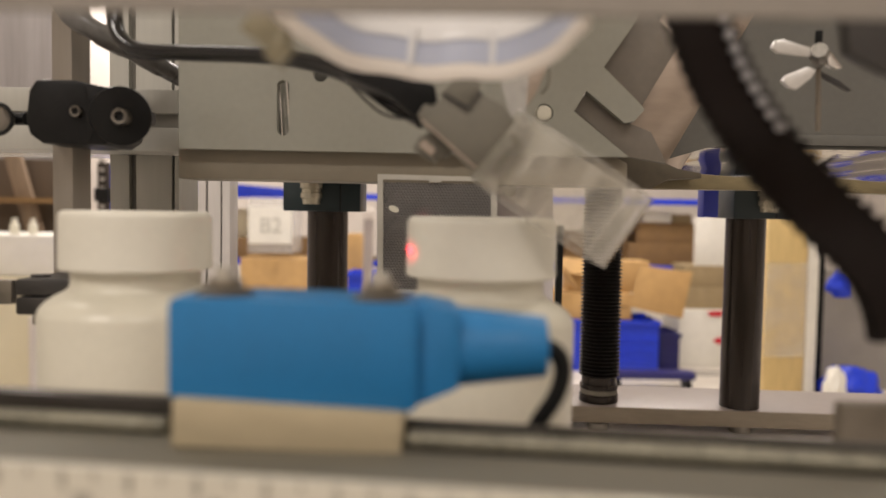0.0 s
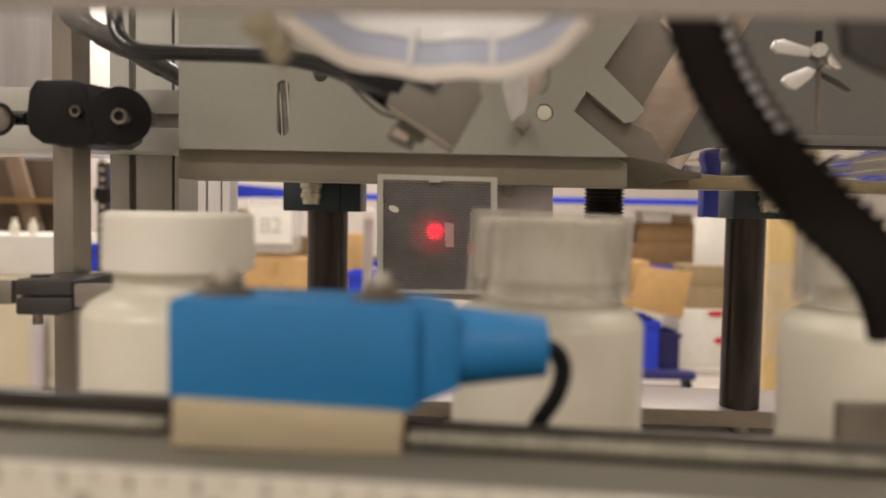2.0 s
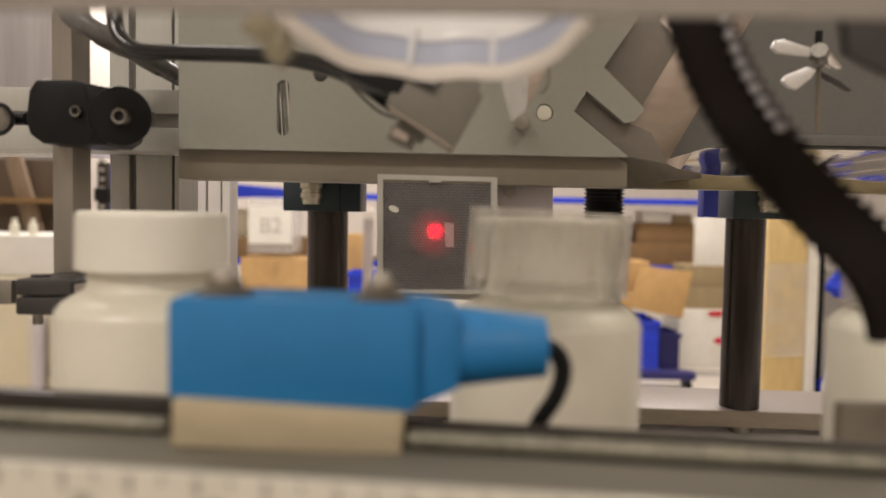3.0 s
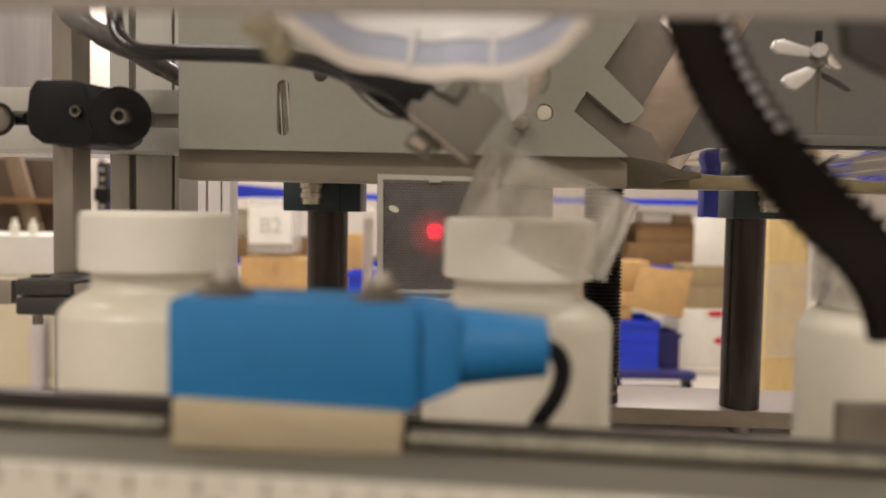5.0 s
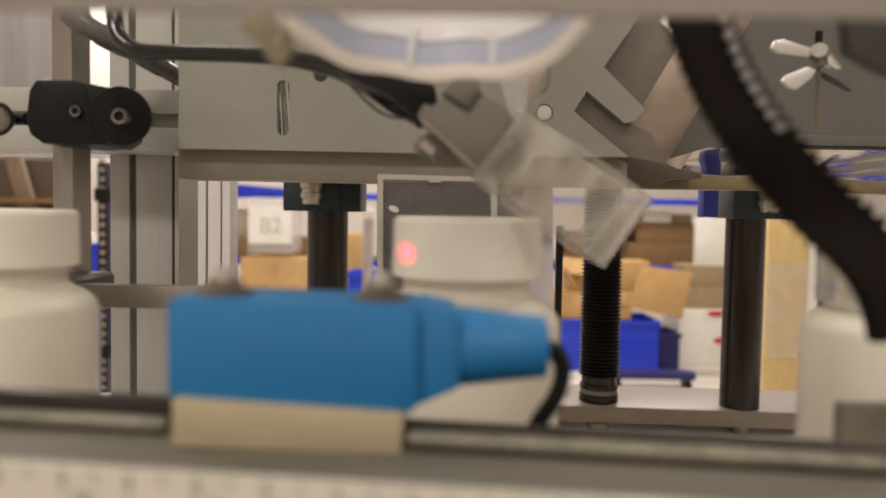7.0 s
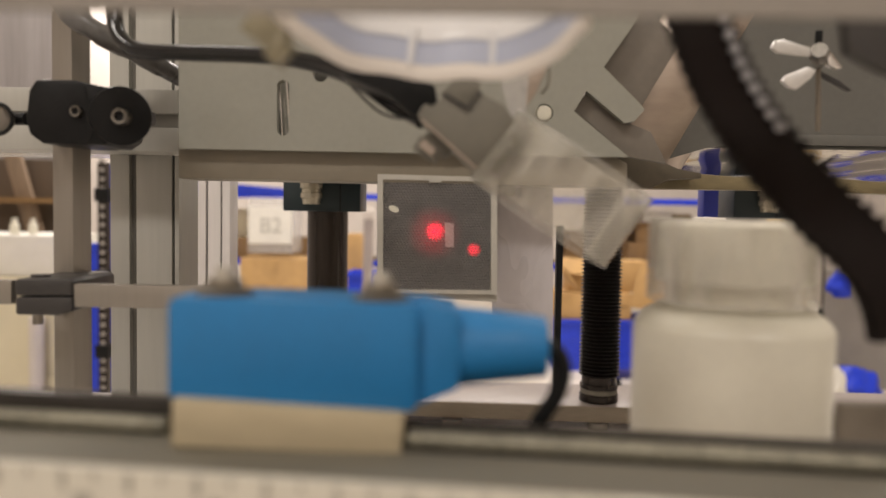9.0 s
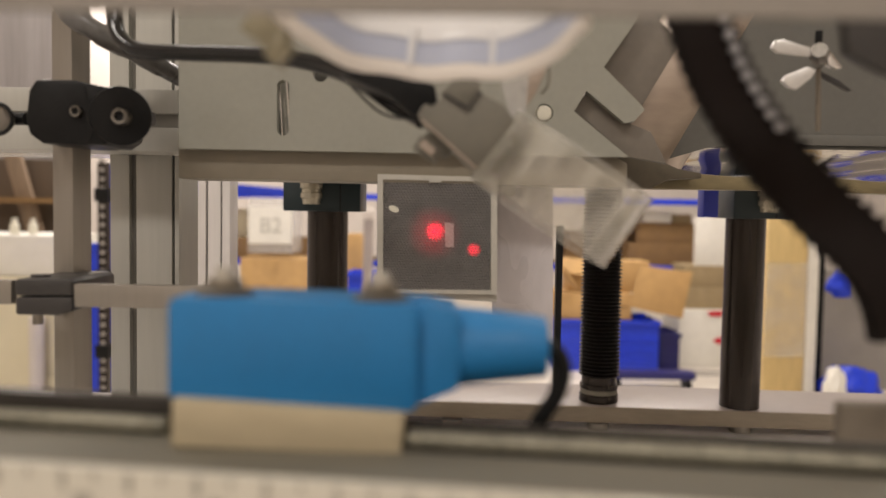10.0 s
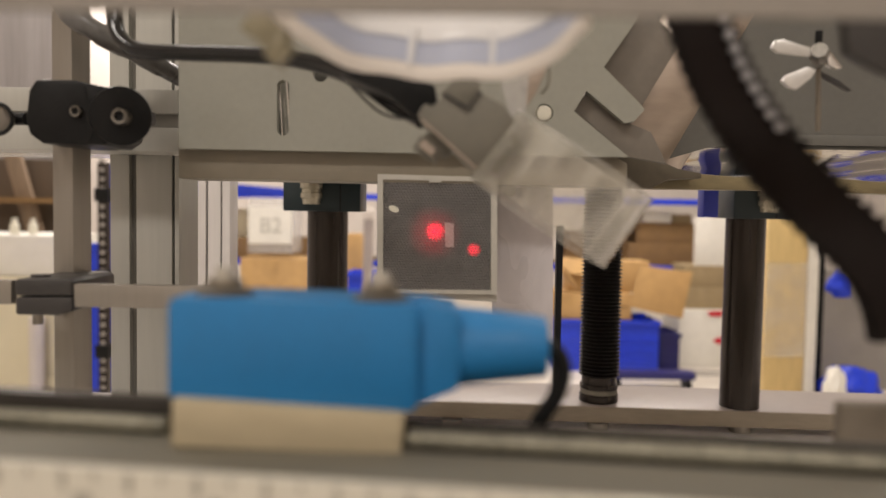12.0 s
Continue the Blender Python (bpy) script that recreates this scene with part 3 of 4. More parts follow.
for i in range(25):
    u = i / 24
    x = 0.0993 + u * 0.26
    rows.append([tb.verts.new((x, 0.366 + 0.19 * v, 1.05 + 0.0325 - 0.0068 * v - 0.002 * v * v + 0.0011 * math.sin(9 * u + 2 * v) + 0.0009 * math.sin(23 * u + 6 * v))) for v in (0, 0.2, 0.4, 0.6, 0.8, 1.0)])
for p, q in zip(rows, rows[1:]):
    for j in range(5):
        tb.faces.new((p[j], p[j + 1], q[j + 1], q[j]))
out = bmesh.ops.extrude_face_region(tb, geom=list(tb.faces))
bmesh.ops.translate(tb, verts=[g for g in out["geom"] if isinstance(g, bmesh.types.BMVert)], vec=(0, 0, 0.0012))
part("bowed_sheet", tb, MIRROR, tray)
part("rolled_edge", rod((0.0993, 0.365, 1.0822), (0.0993 + 0.26, 0.365, 1.0822), 0.0012, 12), DARK_PAINT, tray, "rolled front edge")
forming = thing("forming_drum", (0.0966, 0.33, 1.0997), "brushed steel forming drum behind the notched plate", "drum")
part("drum", rod((0.0876, 0.385, 1.0819), (0.1345, 0.385, 1.1664), 0.031, 64, 0.001), DRUM, forming)
# Grey filler added behind the notch, darker than the drum it covers.
part("notch_filler", prism([(0.0565, 1.0982), (0.0507, 1.0899), (0.0644, 1.0788), (0.0729, 1.0718), (0.0882, 1.0694), (0.0815, 1.0818), (0.0716, 1.0856)], 0.3055, 0.3085, 0.0003), FLANGE_GREY, forming, "dull grey filler behind the notch")
part("flange", prism([(0.0608, 1.107), (0.0732, 1.1296), (0.0804, 1.1297), (0.0931, 1.1178), (0.0782, 1.0919)], 0.309, 0.312, 0.0004), FLANGE_GREY, forming, "brown-grey bent flange")

# wing nut on its stud
wing = thing("wing_nut", (0.1293, 0.27, 1.1029), "bright steel wing nut on a thin stud", "wing nut")
part("stud", rod((0.1291, 0.27, 1.1129), (0.1302, 0.27, 1.0794), 0.0009, 12), BRACKET_BROWN, wing)
part("stud_tip", rod((0.1290, 0.2695, 1.1093), (0.1289, 0.2695, 1.1138), 0.0013, 14, 0.0003), BLACK, wing, "black stud tip")
part("hub", lathe([(0, -0.0050), (0.0009, -0.0049), (0.0017, -0.0042), (0.0023, -0.001), (0.0031, 0.001), (0.0034, 0.004), (0.0028, 0.006), (0, 0.006)], (0.1276, 0.266, 1.1036), 8, pose(0, 0, 0, 72, 0, -25)), DULL_CHROME, wing)
part("wing", prism([(0.1098, 1.1062), (0.1106, 1.1086), (0.1134, 1.1092), (0.1232, 1.1064), (0.1236, 1.1036), (0.1181, 1.1040), (0.1118, 1.1047)], 0.262, 0.2645, 0.0007), WING, wing)
part("wing", prism([(0.1136, 1.0952), (0.1150, 1.0972), (0.1222, 1.1002), (0.1253, 1.0992), (0.1238, 1.0965), (0.1188, 1.0924), (0.1161, 1.0930)], 0.262, 0.2645, 0.0007), WING, wing)
# The far wing's shade is put into its dark grey colour.
part("wing", prism([(0.1312, 1.1015), (0.1392, 1.0978), (0.1440, 1.0942), (0.1422, 1.0939), (0.1330, 1.0988)], 0.274, 0.276, 0.0006), DARK_GREY, wing, "shaded far wing")
part("wing", prism([(0.1312, 1.1076), (0.1340, 1.1068), (0.1382, 1.1014), (0.1362, 1.1008), (0.1330, 1.1024)], 0.270, 0.273, 0.0007), CHROME, wing)

solid("motor_bracket", prism([(0.0857, 1.1043), (0.1041, 1.1046), (0.1054, 1.079), (0.0964, 1.0816), (0.0884, 1.0855)], 0.17, 0.176, 0.002), DARK_GREY, "dark painted motor bracket hanging beside the belt", "bracket")

# ---- retroreflector on its pale bracket ----
refl = thing("retroreflector", (-0.0029, 0.31, 1.0156), "square grey prism retroreflector in a pale frame", "reflector")
part("backing", prism([(-0.0266, 1.0634), (0.0211, 1.0629), (0.0221, 1.0128), (-0.026, 1.0156)], 0.3065, 0.313, 0.0006), REFLECT_RIM, refl)
x0, z0, x1, z1 = -0.024, 1.0174, 0.0188, 1.0616
part("prism_field", box(x0, 0.3055, z0, x1, 0.3064, z1), REFLECT, refl, "grey prismatic face")
hexes = bmesh.new()
n_row, n_col = 40, 34
for r_ in range(n_row):
    for c_ in range(n_col):
        hx = x0 + (c_ + 0.5 + 0.5 * (r_ % 2)) / (n_col + 0.5) * (x1 - x0)
        hz = z0 + (r_ + 0.5) / n_row * (z1 - z0)
        rr = 0.00062
        vs = [hexes.verts.new((hx + rr * math.sin(math.pi * k / 3), 0.3054, hz + rr * math.cos(math.pi * k / 3))) for k in range(6)]
        tip = hexes.verts.new((hx, 0.3049, hz))
        for k in range(6):
            hexes.faces.new((vs[k], vs[(k + 1) % 6], tip))
tagged(part("prism_field_relief", hexes, REFLECT, refl, smooth=False), kind="stuff")
part("rim", prism([(-0.0264, 1.0633), (0.021, 1.0628), (0.0219, 1.0162), (-0.0258, 1.0162)], 0.3045, 0.3064, 0.0, [[(-0.0242, 1.0612), (0.0185, 1.061), (0.0194, 1.0179), (-0.0236, 1.0176)]]), REFLECT_RIM, refl, smooth=False)
# White dome stands in for a fixed glint on the prisms.
part("glint_dome", lathe([(0, -0.0004), (0.0012, -0.0003), (0.0016, 0)], (-0.0198, 0.305, 1.0496), 24, pose(0, 0, 0, 0, 22, 0) @ Matrix.Diagonal((1.35, 1, 0.75, 1)) @ pose(0, 0, 0, 90, 0, 0)), WHITE_HDPE, refl, "small white dome for a glint")
# Pale patch paints in the reflection beside the red spot.
part("glare_patch", prism([(0.0004, 1.0446), (0.0042, 1.0443), (0.0044, 1.0345), (0.0008, 1.0350)], 0.3048, 0.3051, 0.0), REFLECT_GLARE, refl, "pale patch painted as a reflection on the prisms")
part("tab", box(-0.006, 0.304, 1.0604, -0.0011, 0.305, 1.0617), REFLECT_RIM, refl)
bracket = thing("reflector_bracket", (0.035, 0.33, 1.0042), "pale lacquered bracket plate behind the reflector", "bracket")
part("plate", prism([(0.0206, 1.0672), (0.0467, 1.0672), (0.0486, 0.9918), (0.0222, 0.9923)], 0.331, 0.334, 0.0004), LILAC_PLATE, bracket)
part("bolt", rod((0.0282, 0.331, 1.0582), (0.0279, 0.327, 1.0581), 0.003, 6), STEEL, bracket)
part("edge_strip", box(0.0492, 0.331, 0.9696, 0.0519, 0.335, 1.0435), BLACK, bracket)

# ---- film dispenser ----
block = thing("film_dispenser", (0.004, 0.2, 1.069), "tilted grey dispenser block with stepped top", "dispenser")
dispenser_body = part("body", prism([(-0.0065, 1.0722), (-0.0003, 1.0787), (0.0053, 1.0755), (0.0084, 1.0795), (0.0147, 1.0763), (0.0176, 1.0722), (0.0079, 1.0596)], 0.194, 0.205, 0.0005), BLOCK_GREY, block)
part("step", prism([(-0.0013, 1.0807), (0.0038, 1.086), (0.0092, 1.0824), (0.0057, 1.0774)], 0.206, 0.214, 0.0005), BLOCK_GREY, block)
part("seam", prism([(-0.0005, 1.0783), (0, 1.0788), (0.0056, 1.0756), (0.0086, 1.0797), (0.009, 1.0793), (0.0056, 1.0746)], 0.1932, 0.1938), DARK_GREY, dispenser_body)
part("seam", prism([(-0.0062, 1.072), (-0.0058, 1.0724), (0.008, 1.0606), (0.0077, 1.06)], 0.1932, 0.1938), DRUM, dispenser_body)
part("tab_window", prism([(-0.0066, 1.0659), (-0.0053, 1.0675), (-0.0022, 1.0651), (-0.0034, 1.0634)], 0.1955, 0.1968), DRUM, dispenser_body)
part("clear_tab", prism([(-0.0083, 1.0653), (-0.0061, 1.0688), (-0.0003, 1.0649), (-0.0024, 1.0616)], 0.197, 0.204, 0.0005), BLOCK_GREY, dispenser_body, "grey plastic tab")
part("tab_neck", prism([(-0.0055, 1.0689), (-0.0023, 1.0698), (0.0028, 1.0652), (0.0002, 1.0629)], 0.1975, 0.203, 0.0004), BLOCK_GREY, dispenser_body)
part("knuckle", prism([(-0.0073, 1.0739), (-0.0053, 1.0769), (-0.003, 1.0759), (-0.0055, 1.0721)], 0.198, 0.206, 0.0005), BLOCK_GREY, dispenser_body)
part("bracket_arm", prism([(-0.0284, 1.0858), (-0.0134, 1.0857), (-0.0029, 1.0829), (-0.002, 1.0785), (-0.0065, 1.0732), (-0.0148, 1.0798)], 0.2065, 0.225, 0.0005), BLACK, block, "black bracket arm")
part("guide_arm", prism([(0.0216, 1.0914), (0.03, 1.0941), (0.026, 1.0839), (0.0227, 1.0788), (0.0202, 1.0807)], 0.219, 0.222, 0.0004), DRUM, block, "dull steel guide arm")
part("pull_wire", hose([(0.0304, 0.215, 1.0958), (0.0288, 0.215, 1.0911), (0.0285, 0.216, 1.0851), (0.0269, 0.218, 1.0829)], 0.0004, 8), DULL_ROD, block, "thin steel wire")
part("film_guide", prism([(0.0142, 1.0893), (0.0232, 1.0903), (0.0223, 1.0778), (0.0184, 1.0746)], 0.215, 0.2158, 0.0), FROST, block, "frosted film guide")
part("hanger", box(0.0016, 0.2150, 1.0822, 0.0094, 0.2255, 1.1242), BLOCK_GREY, block)

# horizontal collar above the bottles
ring = thing("feed_collar", (-0.0041, 0.137, 1.0839), "polished round feed collar with a pale rolled rim", "collar")
rc = Vector((-0.0041, 0.137, 1.0839))
COLLAR_TURN = pose(0, 0, 0, -13.5, 4.0, 0)


def collar_ring(profile, seg=72):
    """A ring of the collar: hand-bent, so its radius and edge waver."""
    bm = lathe([(r_ * 0.82, z_ * 0.82) for r_, z_ in profile], seg=seg, closed=True)
    for v in bm.verts:
        a = math.atan2(v.co.y, v.co.x)
        k = 1 + 0.012 * math.cos(8 * a + 0.5) + 0.008 * math.sin(3 * a + 1.0)
        v.co.x, v.co.y = v.co.x * k, v.co.y * k
        v.co.z += 0.0004 * math.sin(5 * a + 0.7) + 0.0003 * math.sin(11 * a)
    bmesh.ops.transform(bm, matrix=Matrix.Translation(rc) @ COLLAR_TURN, verts=bm.verts)
    return bm


part("rim", collar_ring([(0.0346, -0.0004), (0.0352, 0.0002), (0.0349, 0.0018), (0.0340, 0.0036), (0.0332, 0.0034), (0.0334, 0.0014), (0.0338, 0.0002)]), CUP_TAN, ring, "tan rolled rim")
part("wall", collar_ring([(0.0340, 0.0036), (0.0338, 0.0107), (0.0327, 0.0107), (0.0331, 0.0036)]), CUP_BLUE, ring, "bluish translucent wall")
part("crown", collar_ring([(0.0336, 0.0107), (0.0326, 0.0200), (0.0312, 0.0200), (0.0322, 0.0107)]), CUP_WHITE, ring, "milky white crown")
# White ribs stand in for the glare stripes between the bluish panels.
for deg in (59, 97):
    a = radians(deg)
    foot, head = (COLLAR_TURN @ Vector((r_ * math.cos(a), r_ * math.sin(a), z_)) for r_, z_ in ((0.0270, 0.0024), (0.0264, 0.0102)))
    part("rib", rod(rc + foot, rc + head, 0.0006, 14, 0.0, 0.0011), CUP_WHITE, ring, "milky white rib for a glare stripe")
part("inner_lip", collar_ring([(0.0325 - 0.0004 * (1 + math.cos(b)) / 2, 0.0108 + 0.0014 * math.sin(b)) for b in [2 * math.pi * i / 10 for i in range(10)]]), CUP_WHITE, ring, "milky white inner lip")
part("fitting", turned_box((-0.0312, 0.1355, 1.0801), (0.0076, 0.0048, 0.0048), 0, 36, 0, 0.0006), BRASS, ring, "yellowed nylon fitting")
part("fitting_nut", turned_box((-0.0289, 0.1355, 1.0769), (0.0032, 0.005, 0.0046), 0, 36, 0, 0.0004), BRASS, ring, "yellowed nylon nut")

# foreground cross beam
solid("cross_beam", prism([(-0.076, 1.0891), (0.0743, 1.0917), (0.0751, 1.077), (-0.0763, 1.076)], 0.106, 0.1078, 0.0006), BEAM_GREY, "grey aluminium cross beam above the conveyor", "beam")

# ---- black ribbed belt ----
def evenly(path, gap):
    """The points of a path at even steps."""
    out, left = [path[0]], gap
    for a, b in zip(path, path[1:]):
        d = (b - a).length
        while d > left:
            a = a + (b - a).normalized() * left
            out.append(a)
            d, left = d - left, gap
        left -= d
    return out


belt = thing("toothed_belt", (0.0633, 0.14, 1.0501), "black toothed belt running down over the conveyor", "belt")
mid = smooth_path([(0.042, 0.135, 1.0898), (0.044, 0.135, 1.0839), (0.0482, 0.134, 1.073), (0.0557, 0.133, 1.0615), (0.0652, 0.132, 1.0513), (0.0724, 0.131, 1.0445), (0.0759, 0.13, 1.0394), (0.0783, 0.13, 1.0339), (0.0794, 0.13, 1.0283)], 24)
mid = evenly(mid, 0.0027)
strip = bmesh.new()
half, thick = 0.0051, 0.0035
loops = []
for i, p in enumerate(mid):
    d = (mid[min(i + 1, len(mid) - 1)] - mid[max(i - 1, 0)]).normalized()
    s = d.cross(Vector((0, 1, 0))).normalized()
    w = half * 0.96
    loops.append([strip.verts.new(p + s * a * w + Vector((0, b, 0))) for a, b in ((-1, 0), (1, 0), (1, thick), (-1, thick))])
for p, q in zip(loops, loops[1:]):
    for j in range(4):
        strip.faces.new((p[j], p[(j + 1) % 4], q[(j + 1) % 4], q[j]))
strip.faces.new(loops[0])
strip.faces.new(loops[-1])
part("belt_body", strip, BLACK_RUBBER, belt, smooth=False)
for i in range(2, len(mid) - 2):
    d = (mid[i + 1] - mid[i - 1]).normalized()
    s = d.cross(Vector((0, 1, 0))).normalized()
    m = Matrix((( *s, 0), (*d, 0), (*s.cross(d), 0), (0, 0, 0, 1))).transposed()
    m.translation = mid[i] + Vector((0, 0.0, 0))
    for side in (-1, 1):
        bm = box(side * half * 0.99 - 0.0007, -0.00075, -0.0008, side * half * 0.99 + 0.0007, 0.00075, 0.0024, 0.0003, 1)
        bmesh.ops.transform(bm, matrix=m, verts=bm.verts)
        part("tooth", bm, BLACK_RUBBER, belt)
for i in range(3, 12):
    d = (mid[i + 1] - mid[i - 1]).normalized()
    s = d.cross(Vector((0, 1, 0))).normalized()
    c = mid[i] + s * half * 0.6 + Vector((0, -0.0012, 0))
    part("pin", lathe([(0, -0.0010), (0.0005, -0.0009), (0.0008, -0.0002), (0.0008, 0.0008), (0, 0.001)], c, 12, pose(0, 0, 0, 90, 0, 0)), PIN_GREY, belt, "dull steel pin")

# ---- left-hand stand: bars, clamps, profiles ----
def extrusion(name, x0, x1, y0, y1, z0, z1, grooves, upright=True, skin=ALU):
    """A slotted aluminium profile; grooves are the x (or z) spans of its slots on the near face."""
    t = thing(name, ((x0 + x1) / 2, (y0 + y1) / 2, z0), "slotted anodised aluminium profile", "profile", "machine profiles")
    part("core", box(x0, y0 + 0.004, z0, x1, y1, z1, 0.0004), skin, t)
    edge = x0 if upright else z0
    for a, b in list(grooves) + [(x1 if upright else z1, None)]:
        if a - edge > 0.0003:
            part("flange", box(edge, y0, z0, a, y0 + 0.0042, z1, 0.0004) if upright else box(x0, y0, edge, x1, y0 + 0.0042, a, 0.0004), skin, t)
        if b is not None:
            part("slot", box(a, y0 + 0.0036, z0, b, y0 + 0.0039, z1) if upright else box(x0, y0 + 0.0036, a, x1, y0 + 0.0039, b), GROOVE, t)
            edge = b
    return t


# The narrow second slot stands in for shading at the profile's corner.
extrusion("upright_profile", -0.1563, -0.124, 0.36, 0.388, TOP, 1.22, [(-0.1473, -0.1441), (-0.1274, -0.1261)])
extrusion("upright_profile", -0.1665, -0.1446, 0.52, 0.54, TOP, 1.3, [(-0.1611, -0.1596), (-0.1511, -0.15)], True, PALE_ALU)
extrusion("cross_profile", -0.45, -0.1141, 0.33, 0.357, 1.0724, 1.0986, [(1.0825, 1.0885)], False)

stand = thing("square_bar", (-0.1408, 0.29, 0.9785), "upright square steel bar carrying the clamps", "bar")
part("bar", turned_box((-0.1426, 0.295, (TOP + 1.2) / 2), (0.0095, 0.0095, 1.2 - TOP), 0, 0, -18, 0.0005), STEEL, stand)

upper = thing("cross_clamp", (-0.1307, 0.28, 1.0698), "black plastic cross clamp with socket screws", "clamp")
part("jaw", prism([(-0.1496, 1.0785), (-0.1483, 1.0895), (-0.1458, 1.0935), (-0.1318, 1.0935), (-0.1278, 1.0918), (-0.1253, 1.0749), (-0.1267, 1.0703), (-0.1435, 1.0706), (-0.1481, 1.0739)], 0.275, 0.302, 0.0015), BLACK, upper)
part("round_jaw", rod((-0.115, 0.274, 1.0808), (-0.1259, 0.3, 1.0837), 0.0105, 40, 0.001), BLACK, upper)
part("bridge", prism([(-0.1326, 1.0935), (-0.1222, 1.0915), (-0.1190, 1.0911), (-0.1172, 1.0880), (-0.1172, 1.0735), (-0.1215, 1.0705), (-0.1283, 1.0707), (-0.1328, 1.0718)], 0.2755, 0.300, 0.001), BLACK, upper)
socket_screw("socket_screw", upper, (-0.1146, 0.2735, 1.0805), 0.0031, DULL_CHROME)
socket_screw("socket_screw", upper, (-0.1308, 0.2745, 1.0822), 0.0022, DULL_CHROME)
part("handle_shaft", rod((-0.1546, 0.285, 1.0804), (-0.1611, 0.285, 1.0803), 0.0023, 16), BLACK, upper)
part("handle_knob", rod((-0.1595, 0.275, 1.0791), (-0.167, 0.288, 1.0805), 0.0056, 32, 0.001), STEEL, upper)
part("handle_ring", lathe([(0.0054 + 0.0007 * math.cos(a), 0.0007 * math.sin(a)) for a in [math.pi * i / 4 for i in range(8)]], (-0.1592, 0.2745, 1.0791), 36, pose(0, 0, 0, 90, 0, 0), True), BLACK, upper)
part("slot_stub", rod((-0.1169, 0.3, 1.0828), (-0.1132, 0.3, 1.0828), 0.0027, 16), DARK_GREY, upper)

lower = thing("bar_clamp", (-0.1354, 0.27, 1.0096), "dark plastic bar clamp holding a flat bar", "clamp")
part("upper_jaw", prism([(-0.147, 1.0228), (-0.1458, 1.0234), (-0.1288, 1.0237), (-0.1273, 1.0226), (-0.1271, 1.0179), (-0.1467, 1.0176)], 0.262, 0.297, 0.0010), DARK_GREY, lower)
part("lower_jaw", prism([(-0.1467, 1.0172), (-0.1269, 1.0175), (-0.1273, 1.0127), (-0.1324, 1.011), (-0.1466, 1.011)], 0.262, 0.297, 0.0010), DARK_GREY, lower)
part("bolt", rod((-0.151, 0.285, 1.0081), (-0.151, 0.285, 1.0043), 0.0019, 12), STEEL, lower)
part("bolt_head", rod((-0.1419, 0.27, 1.0236), (-0.1419, 0.27, 1.0244), 0.0032, 16), DARK_GREY, lower)
part("flat_bar", prism([(-0.1868, 1.0226), (-0.1512, 1.0222), (-0.1513, 1.0138), (-0.187, 1.0138)], 0.268, 0.272, 0.0004), STEEL, lower)
part("flat_bar", prism([(-0.1255, 1.0222), (-0.0698, 1.0223), (-0.0697, 1.0143), (-0.1252, 1.0143)], 0.26, 0.264, 0.0004), STEEL, lower)

# cables
solid("black_cable", hose([(-0.1115, 0.262, 1.1239), (-0.111, 0.26, 1.1112), (-0.108, 0.258, 1.1043), (-0.1006, 0.256, 1.1003), (-0.0844, 0.252, 1.0991), (-0.0609, 0.246, 1.0976), (-0.0437, 0.24, 1.0949), (-0.0286, 0.232, 1.0892), (-0.016, 0.222, 1.0808), (-0.0062, 0.212, 1.0743)], 0.0027), GLOSS_BLACK, "glossy black cable slung across the frame", "cable")
hz = hose([(-0.144, 0.285, 1.1279), (-0.1379, 0.285, 1.1189), (-0.1278, 0.288, 1.1122), (-0.1185, 0.303, 1.1075), (-0.1115, 0.322, 1.1035), (-0.1000, 0.340, 1.1010)], 0.0038, 16, 8, lambda i: 0.0038 + (0.0004 if i % 8 < 5 else 0))
solid("wrapped_hose", hz, TAPE, "grey tape-wrapped hose on the frame", "hose")
solid("thin_wire", hose([(-0.0245, 0.225, 1.0856), (-0.0154, 0.215, 1.0772), (-0.0069, 0.206, 1.0732)], 0.0006, 8), BLACK, "thin black wire beside the cable", "wire")

for dz, dx in ((0.0022, 0.0016), (-0.0018, -0.0012)):
    solid("thin_wire", hose([(-0.0262 + dx, 0.226, 1.0868 + dz), (-0.0165 + dx, 0.216, 1.0787 + dz * 1.3), (-0.0072, 0.207, 1.0735)], 0.0004, 8), DARK_GREY, "thin dark wire running beside the cable", "wire")

# block at the conveyor's end
endb = thing("rail_bracket", (0.0886, 0.16, 1.0026), "brown-grey steel rail bracket beside the conveyor", "bracket")
part("foot", box(0.0796, 0.15, 1.0034, 0.0964, 0.154, 1.0127, 0.001), BRACKET_BROWN, endb)
part("arm", box(0.0843, 0.1505, TOP, 0.0956, 0.1555, 1.0027), BRACKET_BROWN, endb)


# ---- stored goods in the hall ----
def carton(x0, y0, z0, x1, y1, z1, mat, label, flaps=0.0, name="cardboard_box", group="cartons"):
    t = thing(name, ((x0 + x1) / 2, (y0 + y1) / 2, z0), label, "box", group)
    part("body", box(x0, y0, z0, x1, y1, z1, 0.004), mat, t)
    part("tape", box((x0 + x1) / 2 - 0.025, y0 - 0.001, z0 + (z1 - z0) * 0.75, (x0 + x1) / 2 + 0.025, y0 + 0.002, z1 - 0.004), mat, t)
    return t


